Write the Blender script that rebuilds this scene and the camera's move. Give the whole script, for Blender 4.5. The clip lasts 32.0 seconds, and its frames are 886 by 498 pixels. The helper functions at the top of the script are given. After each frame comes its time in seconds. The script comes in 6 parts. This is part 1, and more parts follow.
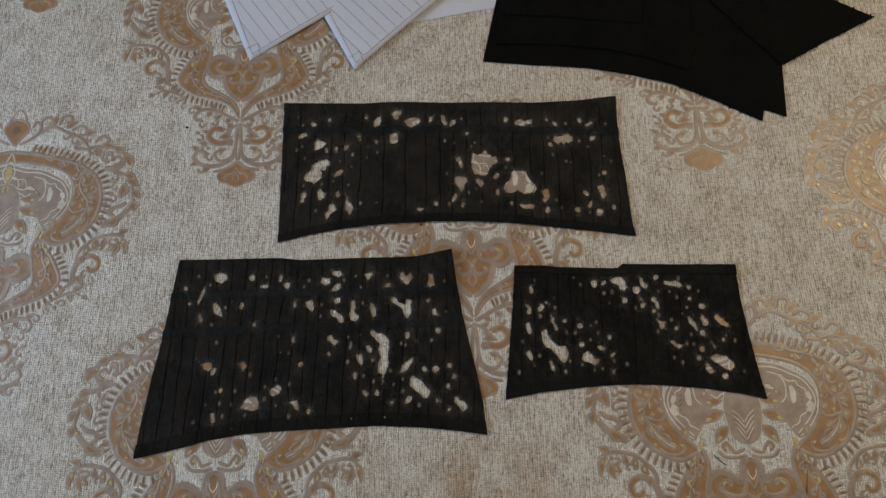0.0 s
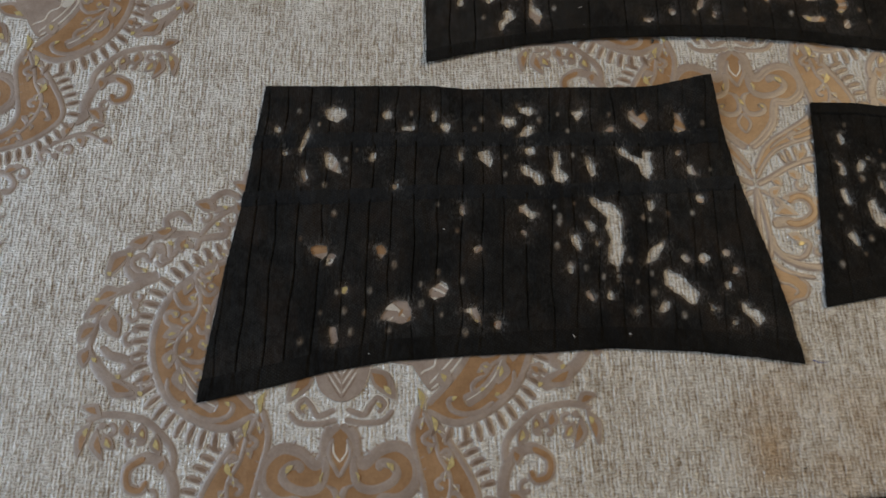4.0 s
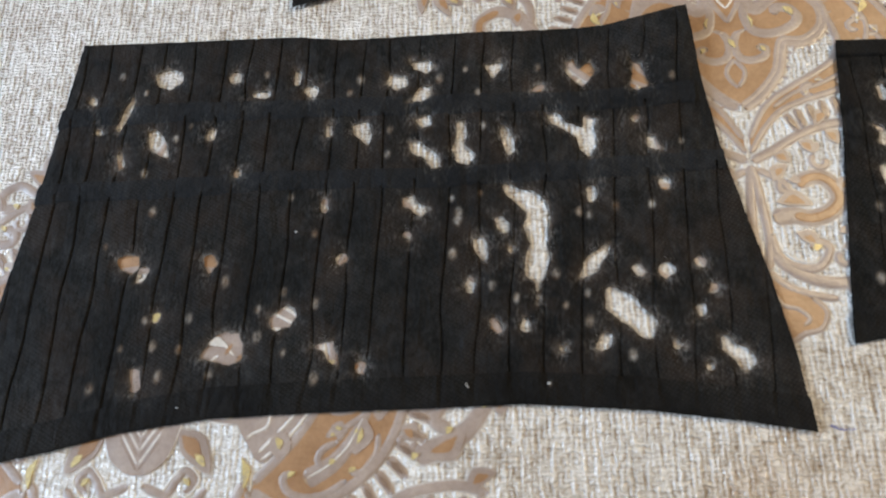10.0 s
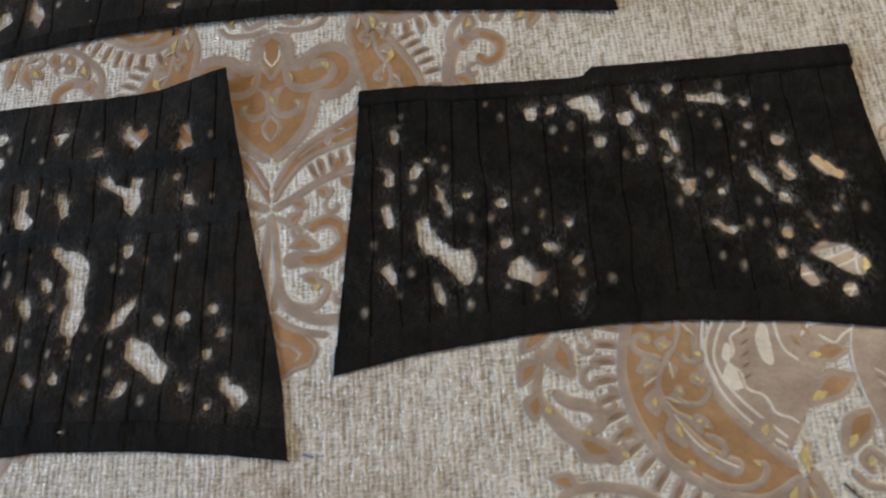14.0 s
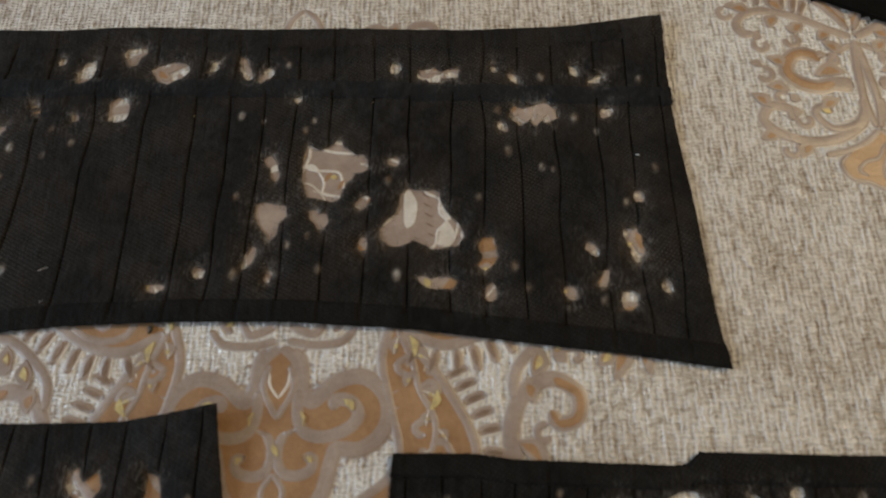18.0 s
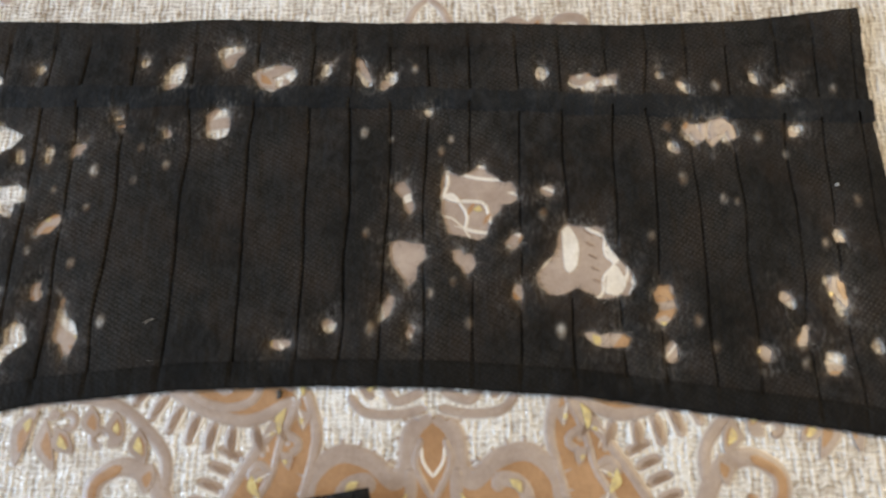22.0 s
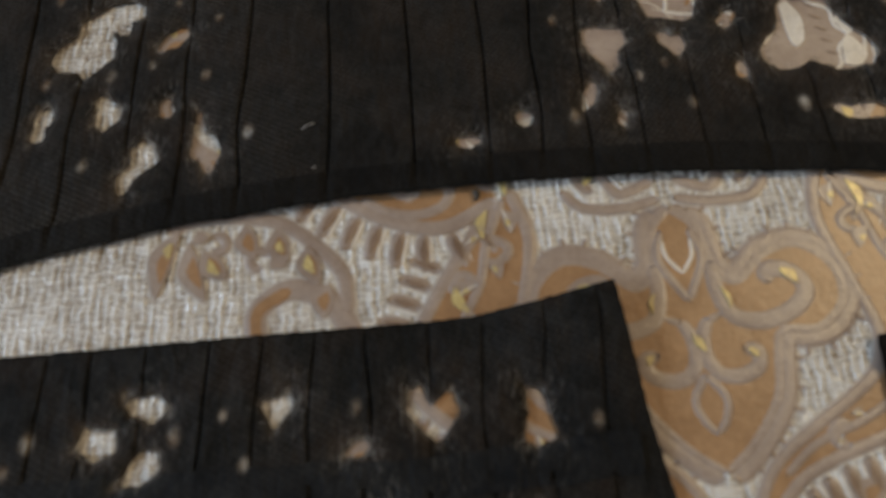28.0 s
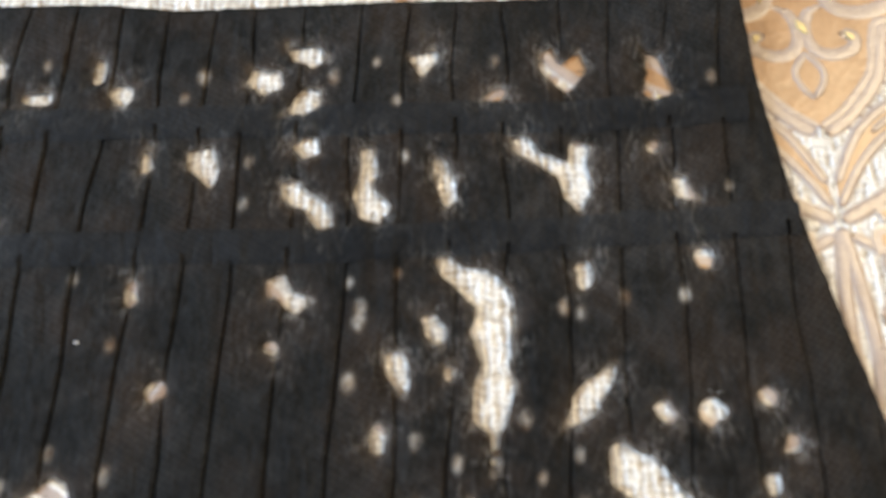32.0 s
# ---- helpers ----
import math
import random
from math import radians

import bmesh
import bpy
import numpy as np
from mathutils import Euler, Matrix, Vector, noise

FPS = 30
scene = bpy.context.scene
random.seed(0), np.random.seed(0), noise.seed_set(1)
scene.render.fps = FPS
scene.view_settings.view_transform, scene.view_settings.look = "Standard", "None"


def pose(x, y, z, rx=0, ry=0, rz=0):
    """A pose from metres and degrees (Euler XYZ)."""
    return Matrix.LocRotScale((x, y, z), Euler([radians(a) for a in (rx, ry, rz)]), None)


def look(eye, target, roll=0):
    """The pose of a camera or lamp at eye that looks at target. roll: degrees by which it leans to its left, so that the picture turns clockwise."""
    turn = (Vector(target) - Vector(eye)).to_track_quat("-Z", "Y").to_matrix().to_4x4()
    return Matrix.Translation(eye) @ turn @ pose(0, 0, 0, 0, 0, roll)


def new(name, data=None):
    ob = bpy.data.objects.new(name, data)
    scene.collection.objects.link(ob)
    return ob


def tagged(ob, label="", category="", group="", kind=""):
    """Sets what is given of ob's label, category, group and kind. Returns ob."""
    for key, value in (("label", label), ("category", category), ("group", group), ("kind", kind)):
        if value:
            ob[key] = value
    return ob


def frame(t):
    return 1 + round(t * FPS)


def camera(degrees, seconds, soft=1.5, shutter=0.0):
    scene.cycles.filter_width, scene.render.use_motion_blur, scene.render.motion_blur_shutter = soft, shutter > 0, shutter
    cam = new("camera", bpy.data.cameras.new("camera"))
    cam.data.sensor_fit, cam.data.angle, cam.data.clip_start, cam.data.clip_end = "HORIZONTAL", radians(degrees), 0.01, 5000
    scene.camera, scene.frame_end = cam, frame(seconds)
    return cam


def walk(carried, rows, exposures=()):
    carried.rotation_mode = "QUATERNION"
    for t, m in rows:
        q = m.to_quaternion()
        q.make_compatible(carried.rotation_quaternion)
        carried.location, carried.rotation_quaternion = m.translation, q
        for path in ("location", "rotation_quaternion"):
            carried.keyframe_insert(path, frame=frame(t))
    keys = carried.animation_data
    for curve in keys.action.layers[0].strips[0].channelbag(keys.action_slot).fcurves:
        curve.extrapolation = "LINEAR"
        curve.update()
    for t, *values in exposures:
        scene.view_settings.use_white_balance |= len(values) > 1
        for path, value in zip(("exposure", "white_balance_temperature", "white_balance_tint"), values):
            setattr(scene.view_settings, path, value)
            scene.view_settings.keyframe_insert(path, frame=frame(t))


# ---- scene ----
# ---- camera ----
cam = camera(70.2, 32.0, soft=1.4, shutter=0.3)
cam.data.dof.use_dof, cam.data.dof.focus_distance, cam.data.dof.aperture_fstop = True, 0.64, 13.5
PATH = [
    (0, (0.0566, -0.1372, 0.6599), (0.0408, 0.0036, 0.1804), -5.79),
    (0.5, (0.0305, -0.1493, 0.6248), (0.0239, -0.0070, 0.1455), -1.75),
    (1, (0.0055, -0.1628, 0.5888), (-0.0023, -0.0187, 0.1101), -0.97),
    (1.5, (-0.0180, -0.1806, 0.5575), (-0.0274, -0.0320, 0.0802), -1.00),
    (2, (-0.0450, -0.1877, 0.5232), (-0.0624, -0.0372, 0.0468), -3.16),
    (2.5, (-0.0642, -0.1997, 0.4894), (-0.0853, -0.0509, 0.0125), -5.86),
    (3, (-0.1008, -0.1950, 0.4580), (-0.1060, -0.0419, -0.0179), -1.37),
    (3.5, (-0.1252, -0.1920, 0.4153), (-0.1178, -0.0425, -0.0618), 3.63),
    (5.5, (-0.1495, -0.1512, 0.2942), (-0.1569, -0.0033, -0.1834), -1.50),
    (6, (-0.1566, -0.1381, 0.2790), (-0.1646, 0.0094, -0.1986), -1.63),
    (6.5, (-0.1627, -0.1345, 0.2649), (-0.1735, 0.0103, -0.2135), -2.65),
    (7, (-0.1586, -0.1356, 0.2599), (-0.1763, 0.0085, -0.2186), -4.57),
    (7.5, (-0.1453, -0.1365, 0.2589), (-0.1675, 0.0033, -0.2206), -6.68),
    (8, (-0.1243, -0.1343, 0.2621), (-0.1526, 0.0034, -0.2177), -9.17),
    (8.5, (-0.1061, -0.1348, 0.2636), (-0.1384, 0.0031, -0.2159), -10.97),
    (9, (-0.0803, -0.1396, 0.2624), (-0.1150, 0.0033, -0.2155), -12.11),
    (9.5, (-0.0595, -0.1423, 0.2671), (-0.0965, -0.0021, -0.2114), -13.59),
    (10, (-0.0446, -0.1435, 0.2669), (-0.0842, -0.0017, -0.2109), -14.34),
    (10.5, (-0.0226, -0.1397, 0.2658), (-0.0666, 0.0031, -0.2113), -15.73),
    (11, (0.0138, -0.1396, 0.2623), (-0.0312, 0.0044, -0.2144), -16.60),
    (11.5, (0.0424, -0.1420, 0.2639), (0.0000, 0.0012, -0.2132), -16.62),
    (12, (0.0686, -0.1459, 0.2673), (0.0252, -0.0003, -0.2090), -17.31),
    (12.5, (0.0995, -0.1394, 0.2700), (0.0565, 0.0099, -0.2053), -17.43),
    (13, (0.1278, -0.1350, 0.2739), (0.0858, 0.0154, -0.2011), -17.62),
    (13.5, (0.1511, -0.1368, 0.2741), (0.1098, 0.0102, -0.2021), -18.18),
    (14, (0.1744, -0.1328, 0.2766), (0.1345, 0.0149, -0.1994), -18.02),
    (14.5, (0.1923, -0.1190, 0.2737), (0.1537, 0.0273, -0.2028), -17.37),
    (16.5, (0.1595, -0.0275, 0.2533), (0.1477, 0.1394, -0.2179), -4.53),
    (17, (0.1535, -0.0045, 0.2539), (0.1408, 0.1636, -0.2168), -4.28),
    (17.5, (0.1459, 0.0134, 0.2545), (0.1335, 0.1848, -0.2150), -3.44),
    (18, (0.1364, 0.0285, 0.2527), (0.1235, 0.2011, -0.2164), -3.34),
    (18.5, (0.1316, 0.0409, 0.2482), (0.1193, 0.2122, -0.2214), -3.13),
    (19, (0.1263, 0.0517, 0.2398), (0.1137, 0.2190, -0.2312), -3.45),
    (19.5, (0.1207, 0.0624, 0.2356), (0.1062, 0.2125, -0.2411), -4.74),
    (20, (0.1156, 0.0702, 0.2325), (0.1058, 0.2107, -0.2473), -3.58),
    (20.5, (0.1053, 0.0780, 0.2319), (0.0960, 0.2122, -0.2497), -3.41),
    (21, (0.0965, 0.0791, 0.2281), (0.0873, 0.2071, -0.2551), -3.62),
    (21.5, (0.0897, 0.0805, 0.2294), (0.0771, 0.2052, -0.2547), -5.10),
    (22, (0.0732, 0.0799, 0.2300), (0.0602, 0.2043, -0.2541), -4.78),
    (22.5, (0.0600, 0.0781, 0.2274), (0.0481, 0.2025, -0.2567), -4.42),
    (23, (0.0488, 0.0774, 0.2312), (0.0351, 0.2019, -0.2529), -5.44),
    (23.5, (0.0308, 0.0775, 0.2307), (0.0173, 0.2017, -0.2535), -4.51),
    (24, (0.0192, 0.0771, 0.2308), (0.0069, 0.2008, -0.2535), -4.18),
    (24.5, (0.0132, 0.0776, 0.2283), (-0.0015, 0.2013, -0.2559), -5.69),
    (26.5, (-0.0024, 0.0391, 0.2177), (-0.0022, 0.2059, -0.2536), -1.58),
    (27, (0.0035, 0.0301, 0.1922), (0.0038, 0.2102, -0.2743), -2.72),
    (27.5, (0.0050, 0.0169, 0.1760), (0.0050, 0.1993, -0.2895), -3.19),
    (28, (0.0020, 0.0058, 0.1677), (-0.0045, 0.1808, -0.3006), -4.78),
    (28.5, (-0.0002, -0.0015, 0.1690), (-0.0089, 0.1682, -0.3012), -5.52),
    (29, (-0.0050, -0.0170, 0.1658), (-0.0166, 0.1457, -0.3069), -6.34),
    (29.5, (-0.0066, -0.0287, 0.1661), (-0.0197, 0.1281, -0.3084), -6.52),
    (30, (-0.0064, -0.0382, 0.1666), (-0.0193, 0.1101, -0.3107), -6.23),
    (30.5, (-0.0110, -0.0546, 0.1647), (-0.0237, 0.0899, -0.3138), -5.66),
    (31, (-0.0179, -0.0668, 0.1620), (-0.0298, 0.0744, -0.3175), -5.11),
    (31.5, (-0.0193, -0.0726, 0.1611), (-0.0313, 0.0624, -0.3202), -5.32),
    (32, (-0.0356, -0.0770, 0.1646), (-0.0449, 0.0576, -0.3169), -3.29),
]
EXPOSURES = [(0.0, -0.65, 6070, 10), (3.5, -0.62, 6130, 10), (6.0, -0.32, 6150, 10), (9.0, 0.48, 5950, 10), (11.0, 0.36, 5650, 10), (13.0, -0.17, 5730, 10), (14.5, -0.17, 5820, 10), (17.0, -0.48, 6200, 10), (19.0, -0.10, 6050, 10), (22.0, 0.50, 5900, 10), (24.0, 0.50, 5950, 10), (26.5, 0.22, 6060, 10), (28.0, -0.40, 6150, 10), (30.0, 0.16, 5950, 10), (32.0, 1.06, 5920, 10)]
walk(cam, [(t, look(eye, target, roll)) for t, eye, target, roll in PATH], EXPOSURES)

# ---- light ----
world = bpy.data.worlds.new("daylight")
scene.world = world
world.use_nodes = True
wn = world.node_tree.nodes
sky = wn.new("ShaderNodeTexSky")
sky.sky_type, sky.sun_disc = "NISHITA", False
sky.sun_elevation, sky.sun_rotation = radians(35), radians(250)
wn["Background"].inputs["Strength"].default_value = 0.1
world.node_tree.links.new(sky.outputs["Color"], wn["Background"].inputs["Color"])


def area_lamp(name, eye, target, sx, sy, watts, colour):
    data = bpy.data.lights.new(name, "AREA")
    data.shape, data.size, data.size_y, data.energy, data.color = "RECTANGLE", sx, sy, watts, colour
    ob = new(name, data)
    ob.matrix_world = look(eye, target)
    return ob


# daylight in the window's opening, and the warm hanging lamp of the room
area_lamp("window_daylight", (-2.2, -0.1, 1.02), (0.0, 0.0, 0.0), 1.4, 0.85, 48.0, (0.69, 0.845, 1.0))
bulb = bpy.data.lights.new("hanging_bulb", "AREA")
bulb.shape, bulb.size, bulb.energy, bulb.color = "DISK", 0.6, 19.0, (1.0, 0.755, 0.42)
bulb_ob = new("hanging_bulb", bulb)
bulb_ob.matrix_world = look((1.25, 0.6, 1.45), (0.2, 0.1, 0.0))

# ---- materials ----


class Mat:
    """A node material with short ways to make and join nodes."""

    def __init__(self, name, rough=0.6, metal=0.0, spec=0.5):
        self.m = bpy.data.materials.new(name)
        self.m.use_nodes = True
        self.n, self.l = self.m.node_tree.nodes, self.m.node_tree.links
        self.b = self.n["Principled BSDF"]
        self.b.inputs["Roughness"].default_value = rough
        self.b.inputs["Metallic"].default_value = metal
        self.b.inputs["Specular IOR Level"].default_value = spec
        self.tc = self.n.new("ShaderNodeTexCoord")

    def coords(self, scale, rot=0.0, kind="Object"):
        mp = self.n.new("ShaderNodeMapping")
        mp.inputs["Scale"].default_value = scale
        mp.inputs["Rotation"].default_value = (0, 0, rot)
        self.l.new(self.tc.outputs[kind], mp.inputs["Vector"])
        return mp.outputs["Vector"]

    def noise(self, vec, scale=1.0, detail=3.0, rough=0.55, dist=0.0):
        t = self.n.new("ShaderNodeTexNoise")
        for k, v in (("Scale", scale), ("Detail", detail), ("Roughness", rough), ("Distortion", dist)):
            t.inputs[k].default_value = v
        self.l.new(vec, t.inputs["Vector"])
        return t.outputs["Fac"]

    def voronoi(self, vec, scale=1.0, feature="F1"):
        t = self.n.new("ShaderNodeTexVoronoi")
        t.feature = feature
        t.inputs["Scale"].default_value = scale
        self.l.new(vec, t.inputs["Vector"])
        return t.outputs["Distance"]

    def wave(self, vec, scale, dist=0.0, direction="X", detail=1.0, dscale=1.0):
        t = self.n.new("ShaderNodeTexWave")
        t.wave_type, t.bands_direction = "BANDS", direction
        for k, v in (("Scale", scale), ("Distortion", dist), ("Detail", detail), ("Detail Scale", dscale)):
            t.inputs[k].default_value = v
        self.l.new(vec, t.inputs["Vector"])
        return t.outputs["Fac"]

    def ramp(self, fac, *stops):
        r = self.n.new("ShaderNodeValToRGB")
        e = r.color_ramp.elements
        while len(e) < len(stops):
            e.new(0.5)
        for k, (p, c) in zip(e, stops):
            k.position = p
            k.color = (*c, 1) if len(c) == 3 else c
        self.l.new(fac, r.inputs["Fac"])
        return r.outputs["Color"]

    def mix(self, fac, a, b, blend="MIX"):
        x = self.n.new("ShaderNodeMix")
        x.data_type, x.blend_type = "RGBA", blend
        for sock, v in ((x.inputs[0], fac), (x.inputs[6], a), (x.inputs[7], b)):
            if isinstance(v, (int, float)):
                sock.default_value = v
            elif isinstance(v, tuple):
                sock.default_value = (*v, 1)
            else:
                self.l.new(v, sock)
        return x.outputs[2]

    def math(self, op, a, b=0.0):
        x = self.n.new("ShaderNodeMath")
        x.operation = op
        for sock, v in zip(x.inputs, (a, b)):
            if isinstance(v, (int, float)):
                sock.default_value = v
            else:
                self.l.new(v, sock)
        return x.outputs[0]

    def attribute(self, name):
        a = self.n.new("ShaderNodeAttribute")
        a.attribute_name = name
        return a.outputs["Fac"]

    def random(self):
        return self.n.new("ShaderNodeObjectInfo").outputs["Random"]

    def colour(self, c):
        if isinstance(c, tuple):
            self.b.inputs["Base Color"].default_value = (*c, 1)
        else:
            self.l.new(c, self.b.inputs["Base Color"])

    def rough(self, r):
        self.l.new(r, self.b.inputs["Roughness"])

    def bump(self, height, strength, distance):
        bp = self.n.new("ShaderNodeBump")
        bp.inputs["Strength"].default_value = strength
        bp.inputs["Distance"].default_value = distance
        self.l.new(height, bp.inputs["Height"])
        self.l.new(bp.outputs["Normal"], self.b.inputs["Normal"])


TURN = radians(2.3)  # the wallpaper's pattern lies askew by this


def paper_ground():
    """Foamed vinyl that imitates a coarse ribbed cloth: cream ribs broken at random, brown in the grooves."""
    m = Mat("vinyl_ground", 0.42, 0.0, 0.75)
    v = m.coords((1, 1, 1), -TURN)
    turned = m.coords((1, 1, 1), -TURN + radians(90))
    warp = m.n.new("ShaderNodeTexNoise")
    warp.inputs["Scale"].default_value, warp.inputs["Detail"].default_value = 210.0, 2.0
    m.l.new(turned, warp.inputs["Vector"])
    sub = m.n.new("ShaderNodeVectorMath")
    sub.operation = "SUBTRACT"
    m.l.new(warp.outputs["Color"], sub.inputs[0])
    sub.inputs[1].default_value = (0.5, 0.5, 0.5)
    sc = m.n.new("ShaderNodeVectorMath")
    sc.operation = "MULTIPLY_ADD"
    m.l.new(sub.outputs[0], sc.inputs[0])
    sc.inputs[1].default_value = (0.0042, 0.0026, 0.0)
    m.l.new(turned, sc.inputs[2])
    rib = m.wave(sc.outputs[0], 128.0, 1.2, "Y", 2.0, 2.2)
    bead = m.wave(sc.outputs[0], 172.0, 2.6, "X", 2.0, 1.6)
    streak = m.noise(m.coords((560, 120, 1), -TURN), 1.0, 2.0, 0.6, 0.8)
    weft = m.noise(m.coords((170, 520, 1), -TURN), 1.0, 2.0, 0.6, 0.6)
    fine = m.noise(m.coords((1000, 900, 1), -TURN), 1.0, 2.0, 0.6)
    broad = m.noise(v, 7.0, 3.0, 0.6)
    blot = m.noise(v, 38.0, 3.0, 0.6)
    coarse = m.noise(m.coords((330, 62, 1), -TURN), 1.0, 2.0, 0.6, 0.7)
    lumps = m.noise(m.coords((330, 260, 1), -TURN), 1.0, 2.0, 0.55)
    silver = m.attribute("silver")
    warp_way = m.math("ADD", m.math("MULTIPLY", rib, 0.12), m.math("ADD", m.math("MULTIPLY", streak, 0.40), m.math("MULTIPLY", coarse, 0.44)))
    weft_way = m.math("ADD", m.math("MULTIPLY", bead, 0.11), m.math("ADD", m.math("MULTIPLY", weft, 0.34), m.math("MULTIPLY", fine, 0.09)))
    height = m.math("ADD", warp_way, weft_way)
    tone = m.math("ADD", m.math("MULTIPLY", warp_way, 0.62), m.math("ADD", m.math("MULTIPLY", weft_way, 0.50), m.math("ADD", m.math("MULTIPLY", blot, 0.20), m.math("MULTIPLY", lumps, 0.24))))
    # tone follows rib height: relief highlights and groove shade are partly in this colour
    base = m.ramp(tone, (0.50, (0.27, 0.20, 0.13)), (0.565, (0.43, 0.36, 0.29)), (0.635, (0.60, 0.545, 0.48)), (0.72, (0.84, 0.80, 0.755)))
    pale = m.ramp(tone, (0.50, (0.31, 0.24, 0.175)), (0.58, (0.54, 0.49, 0.435)), (0.69, (0.84, 0.815, 0.785)))
    base = m.mix(silver, base, pale)
    base = m.mix(0.4, base, m.ramp(broad, (0.36, (0.80, 0.74, 0.66)), (0.62, (1, 1, 1))), "MULTIPLY")
    soak = m.math("MULTIPLY", m.attribute("stain"), m.ramp(m.noise(v, 26.0, 4.0, 0.6), (0.36, (0.25, 0.25, 0.25)), (0.6, (1, 1, 1))))
    m.colour(m.mix(soak, base, (0.66, 0.47, 0.28), "MULTIPLY"))
    m.rough(m.math("ADD", m.math("MULTIPLY", fine, 0.18), m.math("SUBTRACT", 0.14, m.math("MULTIPLY", silver, 0.04))))
    m.bump(m.math("ADD", height, m.math("MULTIPLY", lumps, 0.5)), 1.0, 0.0023)
    return m.m


def vinyl(name, a, b, rough, grain=900.0, bump=0.25):
    m = Mat(name, rough, 0.0, 0.6)
    v = m.coords((1, 1, 1))
    n1, n2 = m.noise(v, 60.0, 4.0, 0.65), m.noise(v, grain, 2.0, 0.6)
    m.colour(m.mix(0.55, m.ramp(n1, (0.35, a), (0.68, b)), m.ramp(n2, (0.3, (0.78, 0.76, 0.74)), (0.6, (1, 1, 1))), "MULTIPLY"))
    m.rough(m.math("ADD", m.math("MULTIPLY", n1, 0.2), rough - 0.1))
    m.bump(m.math("ADD", n2, m.math("MULTIPLY", n1, 4.0)), bump, 0.0006)
    return m.m


def gold_foil():
    m = Mat("gold_foil", 0.36, 0.1, 0.5)
    v = m.coords((1, 1, 1))
    m.colour(m.ramp(m.noise(v, 420.0, 3.0, 0.7), (0.36, (0.46, 0.36, 0.22)), (0.52, (0.60, 0.47, 0.19)), (0.7, (0.70, 0.60, 0.30))))
    m.bump(m.noise(v, 700.0), 0.3, 0.0004)
    return m.m


def black_cloth(name, base, worn, twill=1.0, sheen=0.02, dust_haze=1.0):
    """Black twill; browner, frayed and with dust close to the tears, and greyed all over with dust and haze."""
    m = Mat(name, 0.75, 0.0, 0.05)
    v = m.coords((1, 1, 1))
    wear = m.attribute("wear")
    big, mid = m.noise(v, 22.0, 4.0, 0.6), m.noise(v, 140.0, 4.0, 0.65)
    dust, fray = m.noise(m.coords((900, 330, 1)), 1.0, 2.0, 0.6), m.noise(m.coords((620, 260, 1)), 1.0, 2.0, 0.6)
    diag = m.wave(m.coords((1, 1, 1), radians(52)), 260.0, 2.4, "X", 2.0, 3.0)
    other = m.wave(m.coords((1, 1, 1), radians(-64)), 190.0, 1.6, "X", 1.0, 3.0)
    knots = m.math("MULTIPLY", m.wave(m.coords((1, 1, 1), radians(40)), 210.0, 1.6, "X", 1.0, 3.0), other)
    patch = m.ramp(m.noise(v, 110.0, 3.0, 0.6), (0.46, (0.1, 0.1, 0.1)), (0.62, (1, 1, 1)))
    crease = m.noise(m.coords((95, 34, 1)), 1.0, 3.0, 0.6, 0.5)
    # the wide range of blacks paints in an uneven sheen
    c = m.ramp(big, (0.28, tuple(x * 0.8 for x in base)), (0.75, tuple(x * 2.4 for x in base)))
    c = m.mix(m.ramp(m.noise(v, 45.0, 3.0, 0.6), (0.46, (0, 0, 0)), (0.64, (0.9, 0.9, 0.9))), c, worn)
    c = m.mix(m.math("MULTIPLY", m.ramp(mid, (0.40, (0, 0, 0)), (0.60, (1, 1, 1))), wear), c, tuple(x * 2.5 for x in worn))
    near = m.math("POWER", wear, 1.1)
    fluff = m.math("MULTIPLY", m.ramp(dust, (0.46, (0, 0, 0)), (0.72, (1, 1, 1))), m.math("ADD", m.math("MULTIPLY", m.math("MULTIPLY", near, patch), 0.8), 0.035 * dust_haze))
    c = m.mix(fluff, c, (0.28, 0.265, 0.25))
    # grey streaks: partly dust, partly lens haze put into the cloth's colour
    brushed_haze = m.ramp(m.noise(m.coords((190, 120, 1)), 1.0, 5.0, 0.7, 0.6), (0.44, (0, 0, 0)), (0.78, (1, 1, 1)))
    c = m.mix(m.math("MULTIPLY", m.math("MULTIPLY", brushed_haze, dust_haze), m.ramp(m.noise(v, 16.0, 2.0, 0.5), (0.36, (0.08, 0.08, 0.08)), (0.66, (0.38, 0.38, 0.38)))), c, (0.075, 0.074, 0.074))
    rim = m.math("MULTIPLY", m.ramp(fray, (0.40, (0, 0, 0)), (0.60, (1, 1, 1))), m.math("MULTIPLY", patch, m.ramp(wear, (0.70, (0, 0, 0)), (1.0, (0.4, 0.4, 0.4)))))
    c = m.mix(rim, c, (0.34, 0.29, 0.24))
    faded = m.ramp(mid, (0.38, (0.17, 0.105, 0.06)), (0.52, (0.33, 0.27, 0.21)), (0.64, (0.52, 0.49, 0.45)))
    thin = m.math("MULTIPLY", m.attribute("bleach"), m.ramp(fray, (0.30, (0.2, 0.2, 0.2)), (0.58, (1, 1, 1))))
    c = m.mix(thin, c, faded)
    # weave knots coloured paler, which paints in their glints
    knot_glints = m.math("MULTIPLY", m.ramp(knots, (0.42, (0, 0, 0)), (0.8, (1, 1, 1))), m.ramp(big, (0.42, (0.03, 0.03, 0.03)), (0.64, (0.26, 0.26, 0.26))))
    c = m.mix(m.math("MULTIPLY", knot_glints, twill), c, (0.16, 0.15, 0.14))
    m.colour(m.mix(m.math("MULTIPLY", diag, 0.08 * twill), c, tuple(x * 3.0 for x in base)))
